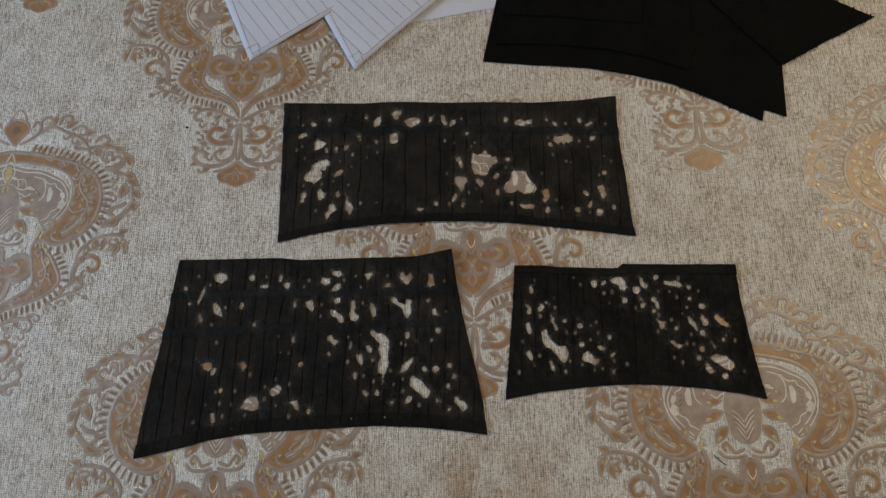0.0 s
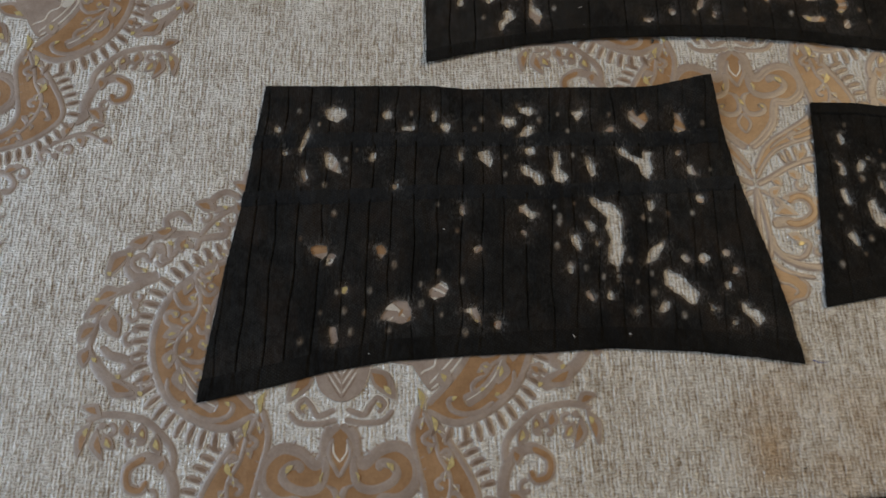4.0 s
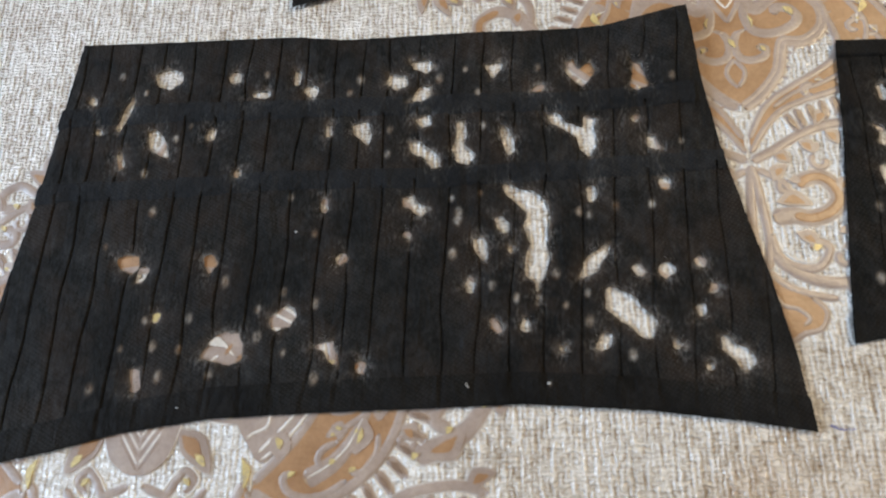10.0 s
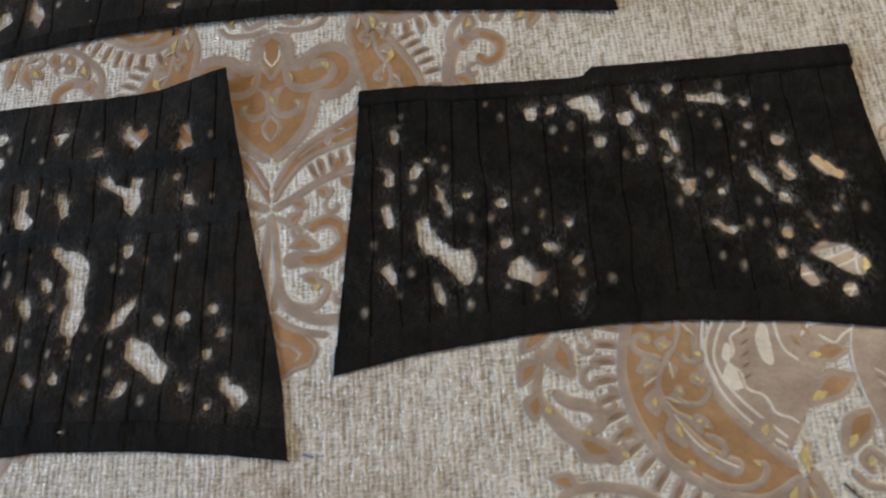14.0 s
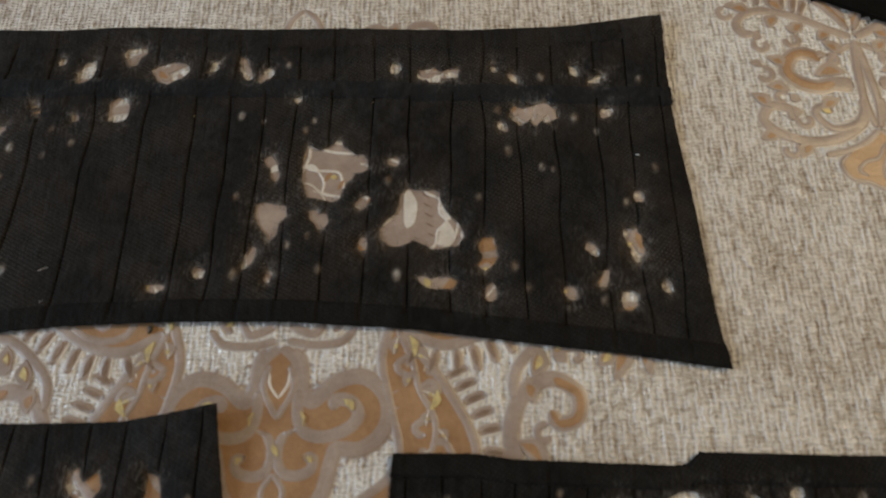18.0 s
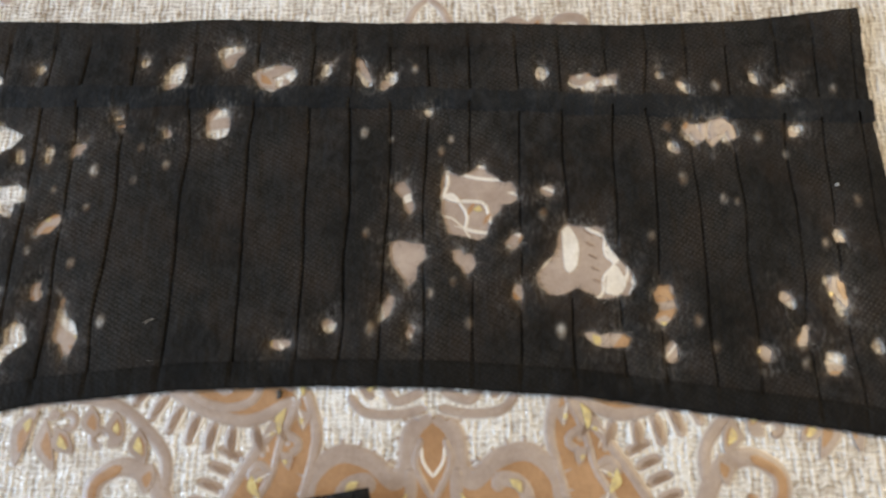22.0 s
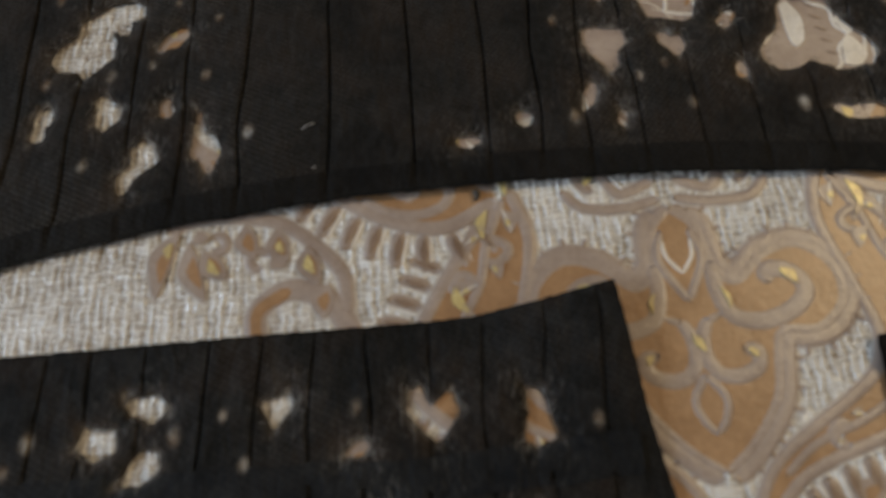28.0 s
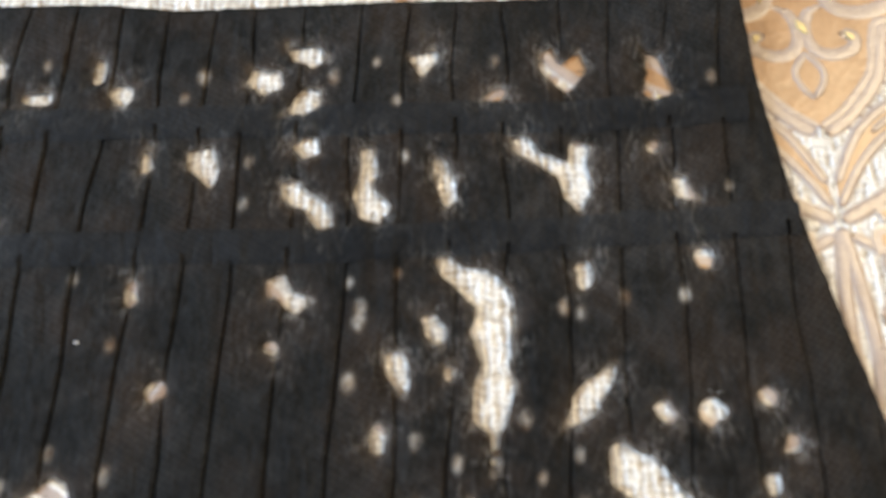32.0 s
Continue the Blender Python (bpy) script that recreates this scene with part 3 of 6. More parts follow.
for base, tip, w in (((91, 186), (96, 176), 5.0), ((95, 154), (106.5, 151), 5.4), ((100, 144), (101, 132), 5.8), ((95, 134), (91, 119), 6.2), ((77, 147), (83, 143), 4.6), ((84, 149), (80, 144), 4.4), ((91, 160), (97, 163), 5.0), ((88, 129), (81, 130), 4.6), ((80, 194), (84, 200), 4.6), ((46, 206), (52, 210.5), 4.2)):
    taupe.leaf(base, tip, w * 1.3, 1.0, 0.15)
    b, t = np.array(base, float), np.array(tip, float)
    gold.leaf(b + (t - b) * 0.3, b + (t - b) * 0.72, w * 0.32, 1.45, 0.15)
taupe.stroke([(97, 138), (91, 126), (83, 116), (71, 109)], 4.0, 9.5, 1.0, base=0.2)
cream.stroke([(94, 133), (88, 122), (80, 114.5), (72, 110)], 1.0, 0.9, 0.5, base=0.75)
taupe.plate([(60 + 4.6 * math.cos(a), 123 + 5.4 * math.sin(a)) for a in np.arange(0, 6.2, 0.6)], 1.0)
gold.leaf((58, 126), (60, 121), 2.6, 1.45)
taupe.stroke([(88, 109), (80, 104), (71, 102.5), (64, 105), (62, 110), (66, 112)], 3.0, 3.8, 0.85, base=0.3)
taupe.stroke([(101, 127), (100, 119), (94, 112), (89, 113)], 2.8, 3.6, 0.85, base=0.3)
gold.leaf((64, 110), (67, 112.5), 2.0, 1.45).leaf((89, 112), (92, 114), 1.8, 1.45)
# bright capsule inside the band
cream.stroke([(70, 179), (75.5, 168), (77, 155), (74, 144)], 1.8, 1.6, 1.3)
# vine in the lower band
taupe.stroke([(47, 105), (53, 92), (56, 80), (62, 68), (60, 56), (52, 44), (38, 36), (24, 31), (14, 24)], 3.2, 2.2, 0.85, base=0.3)
for x, y, ex, ey in ((53, 92, 47, 90), (56, 80, 62, 82), (62, 68, 54, 66), (61, 60, 68, 56), (55, 48, 52, 55), (46, 40, 52, 40), (33, 34, 28, 33)):
    taupe.stroke([(x, y), ((x + ex) / 2 + 1, (y + ey) / 2 + 2), (ex, ey), (ex + 1.5, ey - 3), (ex + 4 * (1 if ex < x else -0.6), ey - 3.2)], 3.0, 3.4, 0.85, base=0.3)
gold.leaf((52, 102), (54, 93), 2.6, 1.25).leaf((63, 80), (60, 72), 3, 1.25).leaf((44, 118), (46, 106), 3, 1.25)
LOW_VINE = [(47, 105), (53, 92), (56, 80), (62, 68), (60, 56), (52, 44), (38, 36), (24, 31)]
for path, gap, long, end in ((vine[2:], 8.5, 9.5, 0.75), (LOW_VINE, 8.0, 8.5, 0.4)):
    c = spline(path, 0.5)
    d = np.gradient(c, axis=0)
    d /= np.hypot(d[:, 0], d[:, 1])[:, None]
    dist = np.r_[0, np.cumsum(np.hypot(*np.diff(c, axis=0).T))]
    for k, s in enumerate(np.arange(3.0, dist[-1] - 2, gap)):
        i = int(np.searchsorted(dist, s))
        side = 1 if k % 2 else -1
        n = np.array([-d[i, 1], d[i, 0]]) * side
        size = long * (1 + (end - 1) * s / dist[-1])
        tip = c[i] + (d[i] * 0.72 + n * 0.7) * size
        taupe.leaf(c[i] + n * 0.8, tip, size * 0.5, 0.95, 0.3 * side)
        gold.leaf(c[i] + (tip - c[i]) * 0.45, c[i] + (tip - c[i]) * 0.75, size * 0.16, 1.35, 0.3 * side)
        cream.stroke([c[i] + n * 0.8, c[i] + (tip - c[i]) * 0.6 + n * size * 0.12, tip], 0.8, 0.6, 0.5, base=0.7)
# inside of the heart
taupe.stroke([(8, 81), (8, 72), (11, 65), (19, 63), (28, 66), (32, 71), (29, 76), (23, 77), (22, 73)], 5.2, 6.4, 0.9, base=0.25)
taupe.stroke([(4, 65), (1.5, 60), (1.5, 54), (4, 50), (9, 49), (14, 51), (15, 55), (11, 56)], 4.4, 5.0, 0.9, base=0.25)
taupe.stroke([(1, 60), (4, 64), (8, 66)], 3.2, 2.0, 0.9, base=0.25)
taupe.stroke([(0, 50), (4, 44), (3, 39), (0, 35)], 2.8, 2.4, 0.9, base=0.25)
taupe.stroke([(4, 91), (6, 82), (0, 70)], 3.0, 3.0, 0.9, base=0.25)
cream.stroke([(4, 88), (3.5, 83), (0, 78)], 1.4, 1.4, 0.9, base=0.25)
gold.leaf((26, 77), (30, 72.5), 2.8, 1.5).leaf((9, 73), (10.5, 67), 1.2, 1.5).leaf((12.5, 56), (14.5, 53.5), 1.8, 1.5).leaf((-1.3, 61), (1.3, 56), 2, 1.4, 0, False)
# shell inside the band
shell = [(0, 197), (18, 192), (38, 189), (53, 183), (67, 174), (76, 160), (75, 145), (69, 133), (60, 123), (52, 116), (44, 126), (36, 140), (27, 150), (14, 158), (0, 160)]
sc = spline(shell, 1.5)
taupe.plate(np.vstack([sc, sc[-2:0:-1] * (-1, 1)]), 0.7, False, False)
SHELL_EDGE = (
    [(2, 192.5), (18, 187), (37, 185), (51, 179), (65, 171), (73, 157), (72, 146), (66, 136), (58, 127), (51, 120)],
    [(2, 197), (18, 192), (38, 189), (53, 183), (67, 174), (76, 160), (75, 145), (69, 133), (60, 123), (52, 117)],
)
SHELL_LINES = (
    [(30, 181), (41, 177), (46, 168), (45, 156), (40, 150)],
    [(7, 180), (11, 178), (20, 177), (22, 173), (23, 168)],
    [(11, 178), (14, 172), (13, 166)],
    [(9, 168), (20, 165), (30, 166), (37, 160)],
    [(30, 160), (24, 156), (20, 159), (12, 163), (4, 166)],
)
rim = spline(SHELL_EDGE[0], 1.0)
way = np.gradient(rim, axis=0)
way /= np.hypot(way[:, 0], way[:, 1])[:, None]
run = np.r_[0, np.cumsum(np.hypot(*np.diff(rim, axis=0).T))]
dent = 4.5 + 3.2 * np.abs(np.sin(run * math.pi / 15.0))
cream.stroke((rim + np.stack([way[:, 1], -way[:, 0]], 1) * dent[:, None])[run > 42][::3], 1.5, 1.3, 0.5, base=0.55)
for line in SHELL_EDGE + SHELL_LINES:
    cream.stroke(line, 1.5, 1.4, 0.5, base=0.55)
for x, y in ((14, 172), (20, 168), (27, 166), (33, 160), (38, 156)):
    tan.leaf((x, y), (x + 3, y + 5), 1.6, 0.95, 0.0)
cream.leaf((22, 166), (34, 164), 4, 1.25, 0.2).leaf((4, 180), (12, 177), 3, 1.25, 0.2)
for k in range(5):
    umber.stroke([(57.5 + 0.6 * k, 165.5 - 4.8 * k), (61 + 0.6 * k, 163 - 4.6 * k)], 1.0, 0.8, 0.4, base=0.75)
cream.plate([(49.5, 165), (52, 167), (55.5, 160), (54, 151), (50, 150)], 1.15).plate([(64, 141), (66, 150), (69, 151), (72, 144), (68, 140)], 1.15).plate([(65.5, 158), (68, 160), (70.5, 154), (68, 152)], 1.15)
gold.leaf((16.5, 174.5), (20, 173.5), 2.0, 1.3)
# pointed calyx over the tulip, with a gold heart
for line in ([(0.5, 211), (3, 205), (5.5, 198)], [(0.5, 200), (5, 194), (7, 186), (4, 178), (0.5, 173)]):
    cream.stroke(line, 1.7, 1.4, 0.6, base=0.6)
gold.plate([(0, 196), (4, 189), (4.5, 184), (0, 175), (-4.5, 184), (-4, 189)], 1.1, False)
# tulip and its leaves
tl = spline([(0, 172), (9, 170), (16, 160), (18.5, 146), (16.5, 130), (12.5, 118), (5, 112), (0, 111)], 1.5)
taupe.plate(np.vstack([tl, tl[-2:0:-1] * (-1, 1)]), 0.85, False, False)
cream.stroke([(1, 172), (9, 170), (16, 160), (18.5, 146), (16.5, 130), (12.5, 118)], 1.7, 1.5, 0.6, base=0.5)
for k in range(4):
    umber.stroke([(0.3, 113 + 5.5 * k), (5, 120 + 5.5 * k), (8.5 + k, 125.5 + 5.5 * k)], 1.1, 1.0, 0.4, base=0.75)
    cream.stroke([(0.3, 115.6 + 5.5 * k), (5, 122.6 + 5.5 * k), (8.5 + k, 128 + 5.5 * k)], 1.0, 0.9, 0.4, base=0.75)
cream.stroke([(0.4, 138), (7, 147), (4, 155), (0.4, 160)], 1.3, 1.2, 0.6, base=0.5)
gold.leaf((1, 171), (2.5, 161), 2.6, 1.4)
for base, tip, w in (((18, 153), (39, 151), 9), ((17.5, 143), (42, 132), 11), ((15, 130), (31, 112), 10)):
    taupe.leaf(base, tip, w, 0.75, 0.1)
    b, t = np.array(base, float), np.array(tip, float)
    tan.leaf(b + (t - b) * 0.16, b + (t - b) * 0.74, w * 0.56, 1.0, 0.1)
    gold.leaf(b + (t - b) * 0.58, b + (t - b) * 0.86, w * 0.28, 1.3, 0.1)
    for side in (-1, 1):
        cream.stroke([b, b + (t - b) * 0.5 + np.array((0.3, side * w * 0.52 + 0.6)), t], 1.3, 1.0, 0.8)
for c in ([(3, 107), (13, 103.5), (17, 109), (21, 113), (25, 109), (21, 104.5)], [(2, 101), (12, 99), (24, 100), (30, 106)]):
    taupe.stroke(c, 3.4, 3.2, 0.9)
cream.stroke([(12, 105), (16, 111), (21, 115), (27, 110), (23, 102.5)], 1.0, 1.0, 1.0)
gold.leaf((20, 110), (23, 107), 2.2, 1.2)
# below the tip: arched arms, curls and the fleuron
taupe.stroke([(1, -2), (11, 3), (24, 10.5), (38, 15), (48, 14), (54, 8), (52, 2), (46, 2)], 4.4, 4.2, 0.9)
taupe.stroke([(0, -4), (2, -20), (3, -38), (1, -52)], 4.5, 3.5, 1.0)
taupe.stroke([(2, -6), (9, -10), (14, -15), (12, -20)], 3.5, 3.0, 0.9)
for x, y, ex, ey in ((10, 1, 17, -3), (22, 7, 28, 1), (34, 12, 39, 5), (30, 14, 38, 22), (46, 14, 56, 18)):
    taupe.leaf((x, y), (ex, ey), 5.5, 0.8)
    tan.leaf((x + 0.2 * (ex - x), y + 0.2 * (ey - y)), (x + 0.8 * (ex - x), y + 0.8 * (ey - y)), 2.6, 1.0)
curl = [(6, -29), (15, -28), (22, -29.5), (30, -27), (35, -21), (33, -14), (28, -10.5), (22, -11.5), (19, -15)]
taupe.stroke(curl, 8.0, 7.0, 0.8)
tan.stroke(curl[1:], 4.2, 3.6, 0.5, base=0.55)
taupe.leaf((8, -22), (23, -23), 7, 0.9, 0.3)
tan.leaf((11, -22), (20, -22.5), 3.6, 1.15, 0.3)
taupe.stroke([(4, -36), (5, -44), (10, -50), (19, -52), (24, -49), (27, -43), (23, -40), (19, -43)], 4.0, 3.6, 0.9)
cream.stroke([(8, -44), (12, -47.5), (19, -49), (22, -46)], 1.2, 1.0, 1.0)
gold.leaf((20, -44), (24, -42), 2.4, 1.3)
taupe.stroke([(2, -42), (9, -51), (20, -57), (32, -58), (44, -54), (51, -46), (46, -39), (38, -41), (38, -47)], 5.4, 4.6, 0.9)
for x, y, ex, ey in ((46, -40, 54, -32), (30, -58, 38, -66), (44, -54, 54, -56), (36, -31, 46, -28), (34, -18, 43, -12), (8, -12, 15, -4), (14, -36, 24, -42)):
    taupe.leaf((x, y), (ex, ey), 5.5, 0.85, 0.2)
    tan.leaf((x * 0.7 + ex * 0.3, y * 0.7 + ey * 0.3), (x * 0.25 + ex * 0.75, y * 0.25 + ey * 0.75), 2.4, 1.05, 0.2)
fl = spline([(0, -54), (6, -60), (15, -64), (20, -70), (18, -77), (11, -79), (6, -82), (0, -84)], 1.5)
tan.plate(np.vstack([fl, fl[-2:0:-1] * (-1, 1)]), 0.5, False, False)
taupe.stroke([(0, -53), (7, -59), (16, -63), (27, -65)], 4.0, 3.0, 0.9)
taupe.stroke([(16, -64), (21, -70), (18, -77), (11, -79), (6, -82), (0, -84)], 2.4, 2.4, 0.9)
taupe.stroke([(0, -60), (4, -67), (10, -69), (14, -73), (11, -76)], 2.2, 2.2, 0.9, base=0.2)
taupe.stroke([(0, -66), (3, -72), (4, -78)], 2.0, 1.8, 0.9, base=0.2)
# finial over the band
tan.plate([(0, 222), (7, 231), (13, 240), (10, 249), (0, 253), (-10, 249), (-13, 240), (-7, 231)], 0.5, False)
taupe.stroke([(0, 220), (8, 231), (14, 240), (11, 250), (0, 255)], 3.4, 3.2, 0.9)
umber.plate([(0, 234), (5, 240), (0, 246), (-5, 240)], 0.9, False)
taupe.stroke([(6, 222), (18, 228), (27, 236), (28, 246), (22, 250), (19, 244)], 3.6, 3.8, 0.9)
taupe.stroke([(10, 252), (6, 262), (0, 268)], 3.6, 2.4, 0.9)
# acanthus round the fringe: two stems with curls and leaves
taupe.stroke([(28, 236), (44, 243), (60, 236), (74, 230), (84, 222), (90, 213)], 4.2, 3.6, 0.9)
SIDE_SCROLLS = (
    ([(88, 213), (96, 215), (106, 215), (117, 214), (126, 211), (134, 203), (143, 190)], 3.6, 5.0),
    ([(112, 189), (120, 186), (129, 181), (140, 178), (148, 174)], 6.5, 3.2),
    ([(116, 188), (127, 188), (132, 194), (132, 202)], 5.5, 4.5),
    ([(118, 197), (124, 202), (130, 198), (127, 193), (122, 192)], 3.2, 3.4),
    ([(119, 199), (117, 207), (113, 208), (111, 203), (112, 199), (107, 199), (108, 209)], 3.4, 3.2),
    ([(106, 200), (102, 207), (98, 207)], 3.2, 3.8),
    ([(92, 204), (90, 211), (83, 213), (75, 214), (74, 219), (80, 221)], 3.4, 4.6),
    )
TOP_SCROLLS = (
    ([(142, 146), (136, 141), (127, 138), (124, 132), (130, 128)], 4.0, 5.0),
    ([(146, 140), (138, 129), (127, 122), (116, 118)], 5.5, 8.0),
    ([(147, 176), (146, 166), (147, 156), (149, 146), (145, 138)], 3.4, 4.0),
    ([(66, 238), (76, 243), (84, 238), (82, 231), (76, 232)], 3.4, 4.2),
    ([(50, 246), (54, 256), (63, 256), (64, 249), (59, 248)], 3.4, 4.0),
    ([(30, 240), (28, 250), (35, 256), (41, 252), (38, 247)], 3.2, 3.8),
    ([(96, 222), (104, 229), (112, 225), (110, 218)], 3.4, 4.0))
for pts, w0, w1 in SIDE_SCROLLS + TOP_SCROLLS:
    taupe.stroke(pts, w0 * 1.2, w1 * 1.2, 0.9)
    x, y = pts[-1]
    gold.leaf((x - 1.4, y - 1.2), (x + 1.4, y + 1.4), 2.2, 1.25)
for base, tip, w in (((134, 209), (119, 215), 8.5), ((120, 216), (105, 219), 7.5), ((130, 206), (144, 188), 9.5), ((133, 180), (150, 173), 8.0), ((138, 173), (154, 163), 8.5), ((145, 160), (156, 149), 8.0), ((138, 169), (133, 151), 10.5), ((148, 147), (151, 134), 8.0), ((137, 128), (119, 118), 9.0), ((60, 240), (72, 250), 7.5), ((82, 230), (95, 236), 8.0), ((44, 245), (46, 258), 7.0), ((98, 214), (101, 203), 6.0), ((70, 236), (62, 228), 6.0), ((110, 130), (116, 124), 6.5)):
    taupe.leaf(base, tip, w, 0.9, 0.2)
    b, t = np.array(base, float), np.array(tip, float)
    tan.leaf(b + (t - b) * 0.22, b + (t - b) * 0.82, w * 0.44, 1.15, 0.2)
    cream.stroke([b, b + (t - b) * 0.5 + np.array((0.2, -w * 0.5)), t], 0.9, 0.7, 0.9)
taupe.stroke([(93, 75), (94, 86), (101, 95), (111, 103), (122, 106), (134, 107), (145, 104)], 4.6, 4.0, 0.9)
for (x, y), (ex, ey) in (((141, 104), (147, 84)), ((138, 100), (133, 82)), ((134, 97), (127, 88)), ((122, 104), (119, 93)), ((113, 102), (110, 91)), ((104, 96), (101, 84)), ((98, 84), (100, 74)), ((136, 106), (148, 112))):
    taupe.leaf((x, y), (ex, ey), 6.0, 0.9, 0.2)
    tan.leaf((x * 0.75 + ex * 0.25, y * 0.75 + ey * 0.25), (x * 0.2 + ex * 0.8, y * 0.2 + ey * 0.8), 3.0, 1.1, 0.2)
gold.leaf((143, 100), (144, 95), 2.4, 1.35).leaf((132, 94), (129, 89), 2.4, 1.35).leaf((104, 93), (102, 87), 2.6, 1.35).leaf((112, 98), (111, 94), 2.0, 1.35)
curl = [(91, 56), (92, 68), (98, 79), (109, 83), (118, 77), (117, 68), (110, 66), (107, 71)]
taupe.stroke(curl, 7.0, 6.0, 0.8)
tan.stroke(curl[3:], 3.6, 3.0, 0.5, base=0.55)
taupe.leaf((92, 62), (87, 48), 6, 0.85).leaf((93, 60), (104, 50), 7, 0.85)
tan.leaf((94, 59), (102, 52), 3, 1.05)
taupe.stroke([(66, 30), (80, 38), (94, 42), (104, 38)], 3.2, 2.6, 0.85)
for x, y, ex, ey in ((80, 38, 86, 50), (94, 42, 106, 48), (104, 38, 112, 34), (88, 41, 94, 32)):
    taupe.leaf((x, y), (ex, ey), 5.0, 0.85)
    tan.leaf((x * 0.7 + ex * 0.3, y * 0.7 + ey * 0.3), (x * 0.3 + ex * 0.7, y * 0.3 + ey * 0.7), 2.2, 1.05)

# small curls that fill the scrollwork
UPPER_FILL = ((72, 224, 4.6, 2.4, 1), (60, 230, 4.2, 0.6, -1), (38, 240, 4.4, 1.2, 1), (101, 209, 4.4, 2.8, -1), (113, 198, 4.2, 1.8, 1), (124, 176, 4.6, 0.9, -1), (126, 164, 4.2, 2.2, 1), (125, 150, 4.8, 1.4, -1), (121, 139, 4.2, 2.6, 1), (112, 124, 4.4, 0.4, -1), (88, 226, 4.0, 1.9, 1), (141, 160, 3.8, 2.0, -1))
LOWER_FILL = ((30, -3, 4.4, 2.2, 1), (44, -5, 4.2, 0.7, -1), (46, -22, 4.6, 1.6, 1), (40, -35, 4.0, 2.6, -1), (13, -15, 3.8, 1.0, 1), (32, -47, 4.2, 0.4, -1), (42, -62, 4.4, 2.4, 1), (58, 14, 4.4, 1.5, -1), (70, 26, 4.4, 0.4, 1), (84, 30, 4.0, 2.3, -1), (104, 62, 4.2, 1.2, 1), (118, 92, 4.0, 2.7, -1), (130, 98, 3.8, 0.9, 1))
for x, y, r, a, turn in UPPER_FILL + LOWER_FILL:
    taupe.stroke([(x + (r - 0.5 * k) * math.cos(a + turn * 0.95 * k), y + (r - 0.5 * k) * math.sin(a + turn * 0.95 * k)) for k in range(6)], 2.8, 3.2, 0.9)
    taupe.leaf((x + r * math.cos(a), y + r * math.sin(a)), (x + 2.0 * r * math.cos(a - turn * 0.7), y + 2.0 * r * math.sin(a - turn * 0.7)), 3.6, 0.8, 0.3)
INLAYS = (("tan_inlay", tan, TAN, False), ("cream_line", cream, CREAM, True), ("gold_fleck", gold, GOLD, False), ("umber_core", umber, UMBER, False), ("glint_rim", glint, GLINT, True))
WHOLE = {"medallion": taupe.mesh("medallion", TAUPE), **{name: rel.mesh(name, mat, soft) for name, rel, mat, soft in INLAYS}}
for place in SPOTS:
    cut = place if place.y - 0.10 < float(front_edge(np.array([place.x + 0.16]))[0]) else None
    med = new("medallion", taupe.mesh("medallion", TAUPE, True, cut) if cut else WHOLE["medallion"])
    med.parent = wallpaper
    med.matrix_basis = Matrix.Translation(place) @ pose(0, 0, 0, 0, 0, 2.3)
    for name, rel, mat, soft in INLAYS:
        bit = new(name, rel.mesh(name, mat, soft, cut) if cut else WHOLE[name])
        bit.parent = med
        if name != "tan_inlay":
            tagged(bit, kind="stuff")

# ---- the torn pleated panels ----
REST = 0.92  # height at which cloth lies on the embossed paper, in millimetres
TEARS = {"left": [], "top": [], "right": []}


def tears(panel, rows):
    """Tears in one panel, in millimetres: x, y, the way to the far end and the radius; or a list of corners."""
    TEARS[panel] += rows


tears('left', [(-82.5, 28.8, 4.8, -0.8, 2.9), (-24.6, 25.5, 0, 0, 1.4), (-58.8, 24.8, 0, 0, 1.1), (-140.6, 24.4, 0, -3.6, 1.7), (-172.2, 23.2, 0.1, -2.5, 2.2), (-155.9, 23.2, 0, 0, 1.3), (-229.9, 23, 0, 0, 1.6), (-71, 20, 0, 0, 1.7), (-109.1, 19.8, 0, 0, 1.9), (36.9, 19.7, 0, 0, 1.4)])
tears('left', [(-132.7, 15.2, 0, 0, 3.6), (-216, 13.9, 0, 0, 1.1), (-27.3, 13.9, 4.8, 1, 1.4), (-114, 12.9, 0, 0, 1.3), (-160.9, 12.5, 5.5, 0.1, 1.9), (-52.6, 12.5, 0, 0, 1.3), (-243.2, 9.3, 0, 0, 2.2), (19.8, -0.6, 0, 0, 2), (-190.6, -4.5, 0, 0, 0.9), (-122.4, -4.7, 0, -3.4, 1.5), (-50.1, -4.7, 0, 0, 1.5)])
tears('left', [(-122.2, -5.5, 0, 0, 1.2), (-93.5, -6.6, 0, 0, 1.4), (-179.6, -7.2, 0.1, -2.4, 2), (-237.1, -7.3, 0, 0, 2), (-197.1, -11.4, 0, 0, 1.4), (39.3, -12.8, 0, 0, 1.2), (26.9, -13.9, 0, 0, 2.9), (-94, -19.2, 0, 0, 1.4), (-224.1, -19.5, 1.6, -5.7, 2.1), (-164.4, -28.7, 0, 0, 2), (-209.7, -29, 0, 0, 1.4), (30.6, -33.4, 0, 0, 2.8)])
